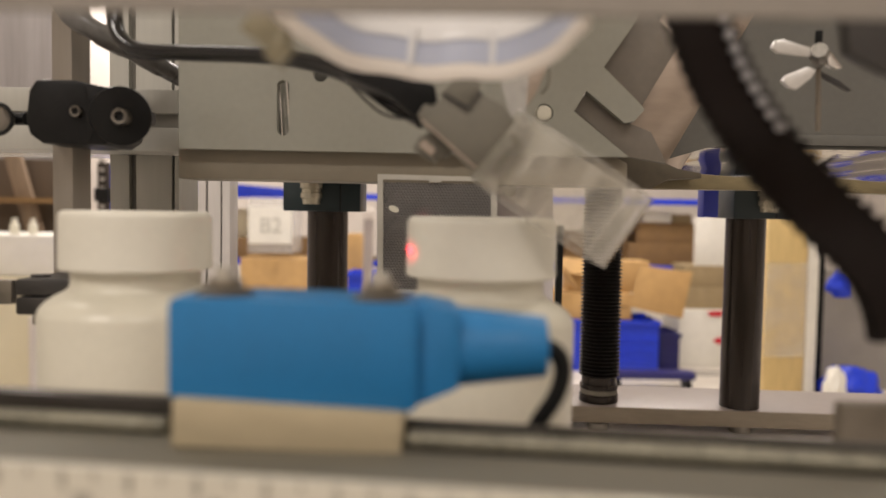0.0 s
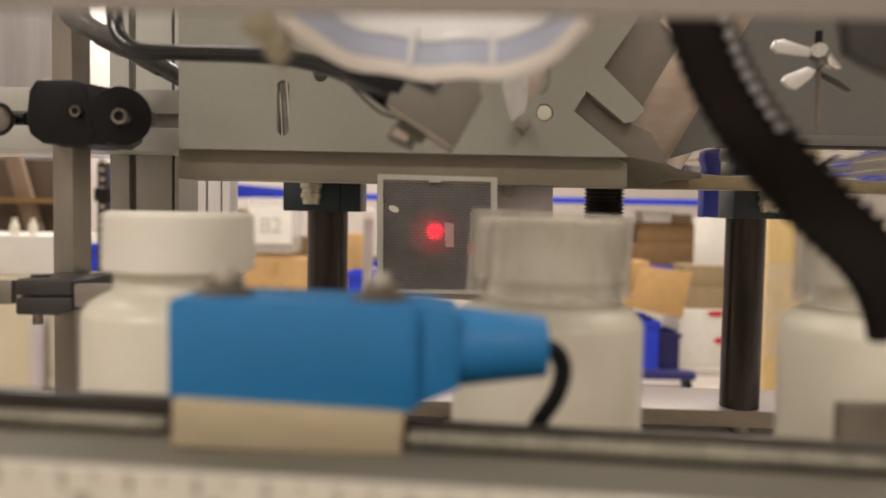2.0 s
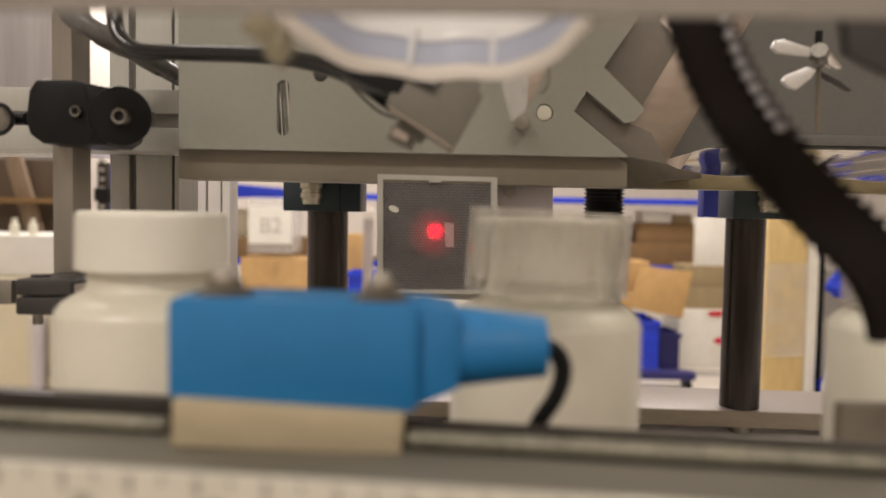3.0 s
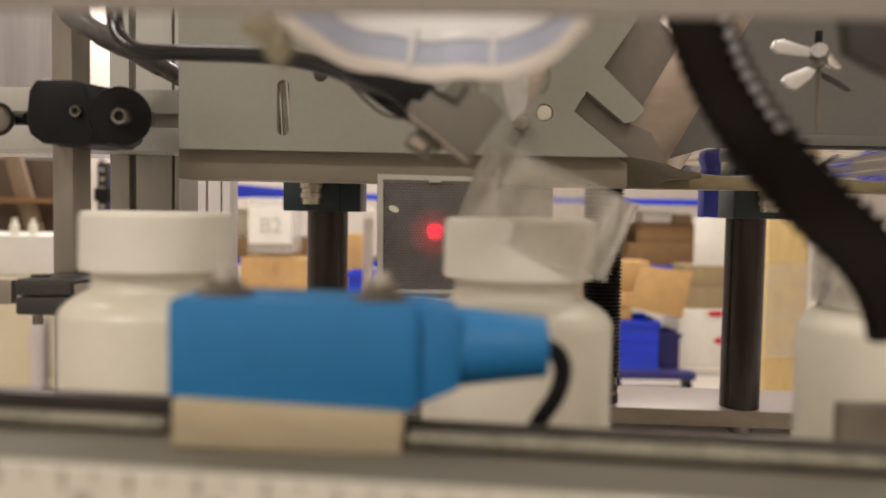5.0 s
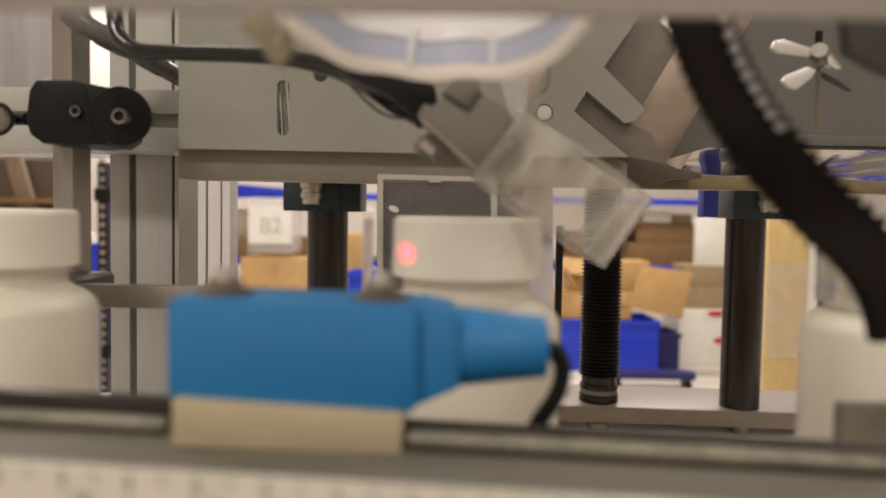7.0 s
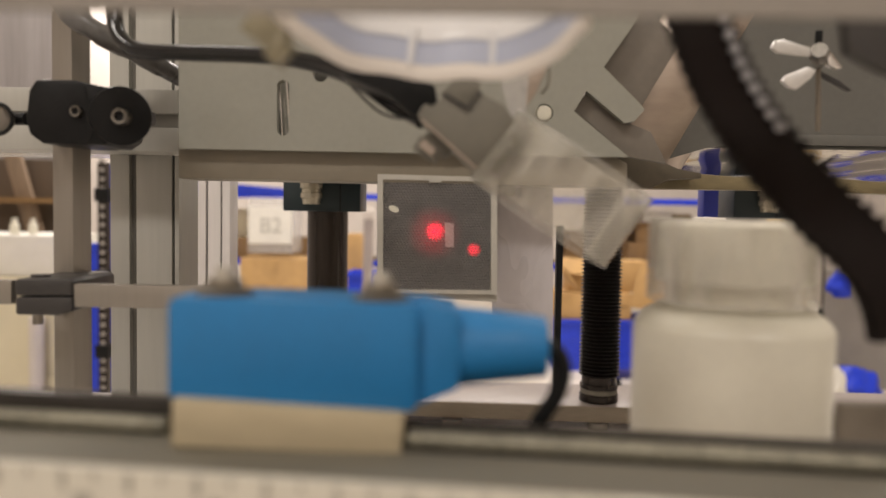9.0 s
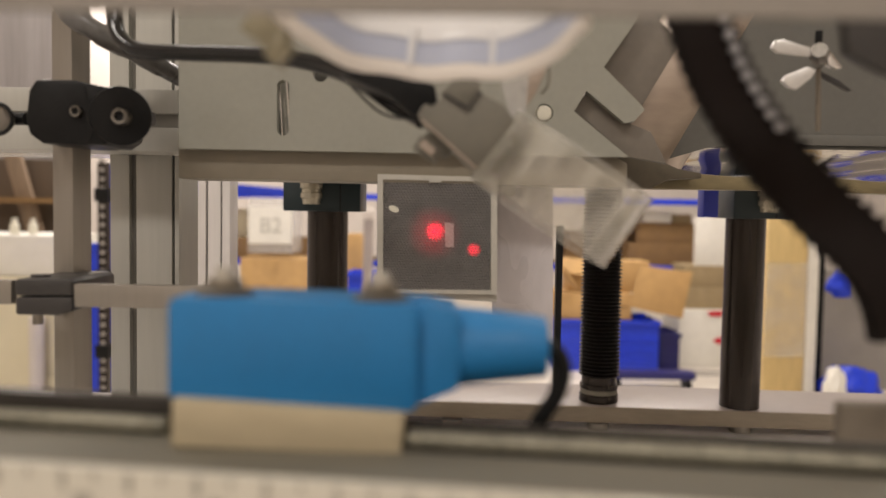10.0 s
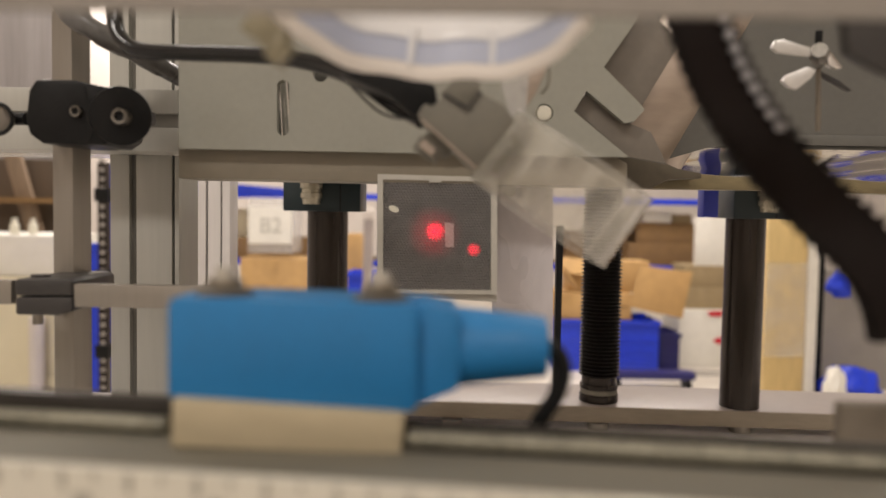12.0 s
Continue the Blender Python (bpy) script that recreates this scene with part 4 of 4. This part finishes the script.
def bin_box(x0, y0, z0, x1, y1, z1, mat, label):
    """An open plastic bin with a rolled rim, a ribbed front and a hand slot."""
    t = thing("storage_bin", ((x0 + x1) / 2, (y0 + y1) / 2, z0), label, "bin", "storage bins")
    w = 0.008
    part("bottom", box(x0, y0, z0, x1, y1, z0 + w), mat, t)
    for a in (box(x0, y0, z0 + w, x1, y0 + w, z1, 0.003), box(x0, y1 - w, z0 + w, x1, y1, z1, 0.003),
              box(x0, y0 + w, z0 + w, x0 + w, y1 - w, z1, 0.003), box(x1 - w, y0 + w, z0 + w, x1, y1 - w, z1, 0.003)):
        part("side", a, mat, t)
    part("rim", box(x0 - 0.012, y0 - 0.012, z1 - 0.03, x1 + 0.012, y0 - 0.0005, z1, 0.004), mat, t)
    for k in range(1, 4):
        zz = z0 + (z1 - z0) * 0.2 * k
        part("rib", box(x0 + 0.03, y0 - 0.006, zz, x1 - 0.03, y0 - 0.0005, zz + 0.01, 0.002), mat, t)
    return t


D = 5.0
bin_box(0.7558, D, 0, 1.4269, D + 0.4, 0.3395, BIN_BLUE, "bright blue plastic storage bin full of cartons")
bin_box(1.463, D + 0.1, 0, 1.5953, D + 0.4, 0.2451, NAVY, "narrow navy plastic bin")
ZB = 0.3395
lid = carton(0.7483, D + 0.02, ZB, 1.2473, D + 0.38, 0.5133, CARD, "plain tan cardboard box lying in the blue bin")
c2 = carton(0.8347, D + 0.10, 0.5133, 1.3806, D + 0.36, 0.7217, CARD, "tan cardboard box with open flaps")
part("flap", turned_box((0.9552, 5.05, 0.6788), (0.36, 0.006, 0.12), -35, 6, 0), CARD, c2)
part("flap", turned_box((0.8259, 5.06, 0.614), (0.006, 0.2, 0.16), 0, -32, 8), CARD, c2)
part("seam", box(0.9144, 5.0165, 0.4204, 1.2101, 5.0195, 0.4316), CARD_DARK, lid)
flap = thing("cardboard_sheet", (1.4352, 5.02, 0.3689), "loose tan cardboard flap leaning on the boxes", "cardboard")
part("sheet", prism([(1.2179, 0.4325), (1.287, 0.704), (1.6309, 0.6657), (1.5712, 0.3606)], 4.985, 4.993, 0.002), CARD, flap)
carton(1.6151, D + 0.2, 0, 2.0006, D + 0.6, 0.3919, WHITE_BOX, "white carton with red printed marks", name="white_carton")
mark = thing("printed_label", (1.8461, 5.195, 0.3708), "red printed marks on the white carton", "label")
part("mark", prism([(1.8075, 0.3816), (1.9072, 0.3911), (1.9086, 0.3524), (1.824, 0.3509)], 5.1945, 5.197), RED, mark)
part("mark", prism([(1.8531, 0.1847), (1.8908, 0.2087), (1.922, 0.1976), (1.9231, 0.1665), (1.8847, 0.1619)], 5.1945, 5.197), RED, mark)
ZW = 0.3919
carton(1.6794, D + 0.25, ZW, 2.0093, D + 0.55, 0.5426, CARD_GREY, "flat greyish cardboard box in a stack")
carton(1.6627, D + 0.25, 0.5426, 2.0038, D + 0.55, 0.6904, CARD_GREY, "flat greyish cardboard box in a stack")
carton(1.7354, D + 0.26, 0.6904, 1.9944, D + 0.31, 1.0235, WHITE_BOX, "plain white carton on top of the stack", name="white_carton")
pallet = thing("storage_rack", (0.6, 6.0, 0), "blue-beamed steel storage rack holding cartons", "rack")
for rx in (-1.5671 - 0.5, -0.4626, 2.231):
    part("post", box(rx - 0.03, 5.75, 0, rx + 0.03, 5.81, 2.4, 0.003), GREY_WALL, pallet)
    part("post", box(rx - 0.03, 6.25, 0, rx + 0.03, 6.31, 2.4, 0.003), GREY_WALL, pallet)
for zt in (1.1507, 0.6562 - 0.002, ):
    part("beam", box(-2.2597, 5.70, zt - 0.045, 2.296, 5.745, zt, 0.004), BIN_BLUE, pallet, "bright blue beam")
    part("shelf_board", box(-2.2597, 5.75, zt - 0.02, 2.296, 6.32, zt - 0.002), CARD_GREY, pallet)
ZS = 0.6562
carton(1.395, 5.8, ZS, 1.9508, 6.2, 0.8184, CARD_DARK, "brown cardboard box on the rack")
carton(1.4667, 5.8, 0.8184, 1.9277, 6.2, 0.9722, CARD_DARK, "brown cardboard box on the rack")
carton(1.5139, 5.82, 0.9722, 1.7271, 6.1, 1.0616, WHITE_BOX, "small white carton on the rack", name="white_carton")
carton(1.7492, 5.85, 0.9722, 1.8899, 6.1, 1.0404, CARD_GREY, "small greyish cardboard box on the rack")
carton(0.9394, 5.9, ZS, 1.396, 6.2, 0.8958, CARD_DARK, "brown cardboard box on the rack")
carton(-1.5656, 5.8, ZS, -1.0094, 6.2, 0.8089, CARD_DARK, "brown cardboard box on the rack")
carton(-1.6714, 5.9, 0.8089, -1.4932, 6.2, 1.0217, CREAM, "cream carton on the rack", name="cream_carton")
carton(-1.3762, 5.2, 0, -0.9037, 5.6, 0.6918, CARD, "tall tan cardboard box on the floor")
carton(-0.6706, 5.3, 0, -0.5531, 5.6, 0.8627, CARD, "narrow tan cardboard box")
bin_box(-0.6215, 5.0, 0, -0.4406, 5.25, 0.6271, BIN_BLUE, "small bright blue storage bin")
signbox = thing("labelled_bin", (-1.1846, 5.25, 0.727), "clear plastic bin with a white printed card", "bin")
part("body", box(-1.3327, 5.22, 0.7289, -1.0174, 5.52, 1.1055, 0.006), CLEAR, signbox)
part("card", prism([(-1.323, 1.0455), (-1.0317, 1.0467), (-1.0299, 0.7936), (-1.3219, 0.7923)], 5.205, 5.215), WHITE_BOX, signbox, "white card with unreadable print")
letters = bpy.data.curves.new("letters", "FONT")
letters.body, letters.size, letters.extrude = "B2", 0.147, 0.001
lettering = new("letters", letters)
print_mesh = bpy.data.meshes.new_from_object(lettering.evaluated_get(bpy.context.evaluated_depsgraph_get()))
bpy.data.objects.remove(lettering)
print_bm = bmesh.new()
print_bm.from_mesh(print_mesh)
bmesh.ops.transform(print_bm, matrix=pose(-1.2500, 5.2035, 0.8685, 90, 0, 0), verts=print_bm.verts)
part("print", print_bm, PRINT_GREY, signbox, "faded grey printing", False)
near_rack = thing("shelf_rack", (-0.9564, 4.1, 0), "bright blue shelf edge on slim posts", "rack")
part("shelf_edge", prism([(-1.3393, 1.1787), (-0.7986, 1.1383), (-0.7984, 1.1002), (-1.3394, 1.0967)], 4.0, 4.04, 0.003), BIN_BLUE, near_rack)
part("shelf", box(-1.3561, 4.045, 1.1257, -0.8087, 4.4, 1.1375), GREY_WALL, near_rack)
for nx in (-1.3114, -0.6701):
    part("post", box(nx - 0.015, 4.05, 0, nx + 0.015, 4.08, 1.1731, 0.002), GREY_WALL, near_rack)
dolly = thing("flat_dolly", (1.2542, 4.55, -0.0112), "low dark dolly with a blue mat", "dolly")
part("deck", box(1.0045, 4.5, 0.06, 1.5132, 4.62, 0.10, 0.006), NAVY, dolly)
for wx in (1.0547, 1.473):
    for wy in (4.53, 4.59):
        part("castor", rod((wx - 0.015, wy, 0.03), (wx + 0.015, wy, 0.03), 0.03, 16), BLACK, dolly)
grate = thing("wire_shelf", (1.40, 4.7, 0), "low grey wire shelf standing behind the dolly", "shelf")
for gz in (0.045, 0.07):
    part("rail", rod((0.98, 4.72, gz), (1.92, 4.72, gz), 0.006, 10), GREY_WALL, grate)
for k in range(32):
    part("wire", rod((0.99 + k * 0.03, 4.72, 0.048), (0.99 + k * 0.03, 4.72, 0.067), 0.004, 6), DARK_GREY, grate)
for gx in (0.98, 1.92):
    part("leg", rod((gx, 4.72, 0), (gx, 4.72, 0.08), 0.01, 10), DARK_GREY, grate)
tube = thing("upright_tube", (-0.45, 4.6, 0), "pale grey capped tube standing among the cartons", "tube")
part("tube", lathe([(0.030, 0.0), (0.030, 0.98), (0.026, 0.98), (0.026, 0.0)], (-0.45, 4.6, 0.0), 20, None, True), PALE_PLATE, tube)
part("cap", lathe([(0, 0.981), (0.033, 0.981), (0.036, 1.0), (0.036, 1.04), (0.03, 1.05), (0, 1.05)], (-0.45, 4.6, 0), 20), WALL, tube, "pale end cap")
board = thing("plywood_board", (1.9544, 4.3, 0.0283), "tall yellow plywood boards wrapped in clear film", "boards")
part("board", box(1.8252, 4.3, 0, 2.0478, 4.36, 1.0418, 0.004), PLY, board)
part("board", box(1.8226, 4.37, 0, 2.0618, 4.41, 1.0128, 0.004), PLY, board)
part("wrap", box(1.8147, 4.285, 0.25, 2.0494, 4.296, 0.782), WRAP, board, "clear stretch film")
solid("door_frame", box(2.0542, 4.3, 0, 2.1146, 4.4, 2.3, 0.003), WHITE_BOX, "white upright door frame", "door frame")
solid("dark_post", box(2.1456, 4.35, 0, 2.1746, 4.4, 2.3, 0.003), BLACK, "thin dark upright post", "post")
solid("partition", box(2.2894, 4.6, 0, 3.4, 4.68, 0.7256), GREY_WALL, "low grey partition panel", "partition")


def sack(at, size, label, mat=BIN_BLUE):
    bm = bmesh.new()
    bmesh.ops.create_icosphere(bm, subdivisions=4, radius=1)
    for v in bm.verts:
        k = 1 + 0.22 * noise.noise(v.co * 2.1 + Vector(at)) + 0.07 * noise.noise(v.co * 6)
        v.co = Vector((v.co.x * size[0], v.co.y * size[1], v.co.z * size[2])) * k
        v.co.z = max(v.co.z, -size[2] * 0.7)
    bmesh.ops.translate(bm, verts=bm.verts, vec=(at[0], at[1], at[2] + size[2] * 0.7))
    return solid("plastic_sack", bm, mat, label, "sack", "", "sacks")


sack((2.3194, 4.3, 0.0), (0.16, 0.12, 0.12), "crumpled bright blue plastic sack")
sack((2.1708, 4.18, 0.0), (0.06, 0.05, 0.13), "crumpled white plastic sack", WHITE_BOX)
sack((2.3905, 4.64, 0.5574), (0.10, 0.07, 0.10), "small crumpled blue plastic sack on the partition")

# left of the machine
cab = thing("white_cabinet", (-1.8201, 3.5, 0), "cream cabinet with a white top box", "cabinet")
part("carcass", box(-2.3756, 3.4, 0, -1.4767, 3.9, 0.7112, 0.004), CREAM, cab)
part("top_box", box(-2.4032, 3.45, 0.7138, -1.7333, 3.85, 0.8977, 0.006), WHITE_BOX, cab)
part("pipe", rod((-1.7809, 3.35, 0), (-1.7809, 3.35, 0.5467), 0.0321, 20), WALL, cab, "pale upright pipe")
part("skirting", box(-1.7711, 3.385, 0.2126, -1.4733, 3.3985, 0.2687, 0.003), CREAM, cab)
for bx in (-1.9842, -1.8991):
    b_ = thing("small_bottle", (bx, 3.55, 0.8977), "small white bottle on the cabinet", "bottle", "small bottles")
    part("body", lathe([(0, 0), (0.018, 0), (0.02, 0.005), (0.02, 0.045), (0.012, 0.055), (0.012, 0.075), (0, 0.075)], (bx, 3.55, 0.8977), 16), WHITE_HDPE, b_)
shelf = thing("timber_rack", (-2.3016, 4.3, 0), "dark brown timber rack with leaning boards", "rack")
part("back_board", box(-2.9887, 4.3, 0, -2.1667, 4.34, 1.2862, 0.004), TIMBER, shelf)
part("leaning_board", turned_box((-2.186, 4.2, 0.72), (0.09, 0.03, 1.46), 0, -16, 0, 0.004), PLANK, shelf)
part("shelf", box(-2.8504, 4.1, 1.041, -2.0663, 4.29, 1.0711), CARD_DARK, shelf)
post = thing("slotted_post", (-1.1552, 2.6, 0), "dark slotted steel rack post with collars", "post")
part("post", box(-1.1725, 2.6, 0, -1.1379, 2.63, 1.1858, 0.002), BLACK_STEEL, post)
# Pale boxes added for the post's open slots, which are not cut.
for k in range(26):
    zz = 0.4105 + k * 0.031
    part("pale_slot", box(-1.1629, 2.597, zz, -1.1475, 2.601, zz + 0.014), GREY_WALL, post)
for yy in (1.0773, 0.7992, 0.5434):
    part("collar", box(-1.1802, 2.59, yy - 0.022, -1.1302, 2.64, yy + 0.022, 0.003), BLACK, post)
bin_box(-1.4039, 3.0, 0, -1.2597, 3.3, 0.8894, BIN_BLUE, "tall bright blue storage bin behind the post")
solid("blue_panel", box(-1.3794, 3.1, 0, -1.2997, 3.15, 1.2054), BIN_BLUE, "narrow bright blue upright panel", "panel")
solid("acrylic_guard", box(-0.42, 0.3575, 1.0735 - 0.0006, -0.1553, 0.40, 1.0735 + 0.0014, 0.0004), CLEAR, "clear acrylic shelf sheet behind the stand", "sheet")
solid("curtain_wall", box(-3.9689, 5.0, 0, -2.468, 5.05, 3.2), CURTAIN, "grey streaked partition behind the timber rack", "wall", "structure")


# ---- bottles and clear shrink bands ----
CAP_R, BODY_R, CAP_TOP = 0.0213, 0.0268, 1.0478 - BELT_Z


def bottle():
    t = thing("pill_bottle", (0, 0, 0), "white plastic pill bottle with a ribbed screw cap", "bottle", "bottles on the conveyor")
    r, h = BODY_R, CAP_TOP - 0.0298
    body = [(0, 0.001), (r - 0.004, 0), (r - 0.0015, 0.0007), (r, 0.003), (r, h)]
    body += [(r - 0.0002, h + 0.0009), (r - 0.0007, h + 0.0019), (r - 0.0014, h + 0.0029), (r - 0.0024, h + 0.0039), (r - 0.0038, h + 0.0049), (r - 0.0054, h + 0.0058), (r - 0.0070, h + 0.0066)]
    body += [(0.0187, h + 0.0074), (0.0181, h + 0.0086), (0.0180, CAP_TOP - 0.0172), (0.0180, CAP_TOP - 0.012), (0, CAP_TOP - 0.012)]
    part("body", lathe(body, seg=56), WHITE_HDPE, t)
    c0 = CAP_TOP - 0.0168
    cap = lathe([(0.0178, c0 + 0.001), (0.0178, c0), (CAP_R - 0.0004, c0), (CAP_R, c0 + 0.0006), (CAP_R - 0.0002, CAP_TOP - 0.0025)]
                + [(CAP_R - 0.0018 + 0.0016 * math.cos(a), CAP_TOP - 0.0022 + 0.0022 * math.sin(a)) for a in [math.pi / 2 * i / 4 for i in range(5)]] + [(0, CAP_TOP)], seg=120)
    for v in cap.verts:
        rr = math.hypot(v.co.x, v.co.y)
        if rr > CAP_R - 0.0009 and v.co.z < CAP_TOP - 0.002 and v.co.z > c0 + 0.0015:
            k = 1 - 0.00018 / rr * (round(math.atan2(v.co.y, v.co.x) / (2 * math.pi) * 120) % 2)
            v.co.x, v.co.y = v.co.x * k, v.co.y * k
    part("cap", cap, CAP_WHITE, t, "ribbed white screw cap")
    return t


BAND_R, BAND_H = 0.0231, 0.0225


def shrink_band():
    t = thing("shrink_band", (0, 0, 0), "clear plastic shrink band for the bottle necks", "shrink band", "shrink bands")
    h = BAND_H / 2
    bm = lathe([(BAND_R, -h), (BAND_R, -h * 0.4), (BAND_R + 0.0001, 0.3 * h), (BAND_R, h), (BAND_R - 0.0002, h), (BAND_R - 0.0001, 0.3 * h), (BAND_R - 0.0002, -h * 0.4), (BAND_R - 0.0002, -h)], seg=64, closed=True)
    for v in bm.verts:
        a = math.atan2(v.co.y, v.co.x)
        k = 1 + 0.012 * math.sin(3 * a + 60 * v.co.z) + 0.005 * math.sin(8 * a - 120 * v.co.z)
        v.co.x, v.co.y = v.co.x * k, v.co.y * k
    part("sleeve", bm, BAND, t)
    for z in (-h, h):
        part("cut_edge", lathe([(BAND_R + 0.0002 * math.cos(a), z + 0.0002 * math.sin(a)) for a in [math.pi / 3 * i for i in range(6)]], seg=64, closed=True), BAND_EDGE, t, "pale cut edge of the film")
    return t


# belt speed, and where along the belt each bottle is at the start
SPEED = 0.1067
STARTS = [0.0109, -0.0900, -0.1832, -0.2905, -0.4051, -0.5119, -0.6173, -0.7399, -0.8786]
PICK, SEATED = 0.0145, 0.0325
first_bottle, first_band = bottle(), shrink_band()
BOTTLES = [first_bottle] + [copy_thing(first_bottle, Matrix()) for _ in STARTS[1:]]
BANDS = [first_band] + [copy_thing(first_band, Matrix()) for _ in STARTS]

REST = Vector((0.0331, 0.219, 1.0563))
CHUTE = Vector((0.0003, 0.226, 1.0797))
STORE = Vector((-0.0012, 0.226, 1.1631))
TILT = 33.0


def ease(u):
    u = min(1, max(0, u))
    return u * u * (3 - 2 * u)


def belt_time(t):
    """The belt advances in fifteen small steps a second."""
    return math.floor(15 * t + 1e-4) / 15


def bottle_pose(start, t):
    return Matrix.Translation(on_line(start + SPEED * t, 0, BELT_Z)) @ pose(0, 0, 0, 0, 0, YAW)


def band_pose(i, t):
    """In the film tube above, then out of the dispenser, at rest tilted in the bottles' way, and taken along by its bottle."""
    ready = 0.0 if i == 0 else (SEATED - STARTS[i - 1]) / SPEED
    if i < len(STARTS):
        s = STARTS[i] + SPEED * t
        if s > PICK:
            u = ease((s - PICK) / (SEATED - PICK))
            seat = on_line(s, 0, BELT_Z + CAP_TOP + 0.0006 - BAND_H / 2)
            where = REST.lerp(seat, u)
            return Matrix.Translation(where) @ pose(0, 0, 0, 0, TILT * (1 - u), -11.5 * (1 - u) + YAW * u)
    if i == 0 or t >= ready + 0.42:
        return Matrix.Translation(REST) @ pose(0, 0, 0, 0, TILT, -11.5)
    if t >= ready + 0.08:
        u = 1 - (1 - (t - ready - 0.08) / 0.34) ** 2
        return Matrix.Translation(CHUTE.lerp(REST, u)) @ pose(0, 0, 0, 0, TILT, -11.5)
    u = ease((t - ready + 0.14) / 0.22)
    ahead = sum(1 - ease((t - (SEATED - STARTS[j - 1]) / SPEED + 0.14) / 0.22) for j in range(1, i))
    store = STORE + Vector((0, 0, BAND_H * 1.02 * ahead))
    return Matrix.Translation(store.lerp(CHUTE, u)) @ pose(0, 0, 0, 0, TILT * u, -11.5 * u)


def dispenser_pose(t):
    """The dispenser's body kicks up and back each time it lets a band go."""
    k = 0.0
    for start in STARTS:
        d = t - (SEATED - start) / SPEED
        k = max(k, min(ease((d + 0.15) / 0.12), 1 - ease((d - 0.07) / 0.07)))
    return pose(-0.0076 * k, 0, 0.0043 * k, 0, -9 * k, 0)


def motions():
    times = [i / 10 for i in range(121)]
    walk(dispenser_body, [(t, dispenser_pose(t)) for t in times])
    for ob, start in zip(BOTTLES, STARTS):
        walk(ob, [(t, bottle_pose(start, belt_time(t))) for t in times])
    for i, ob in enumerate(BANDS):
        walk(ob, [(t, band_pose(i, belt_time(t))) for t in times])


motions()
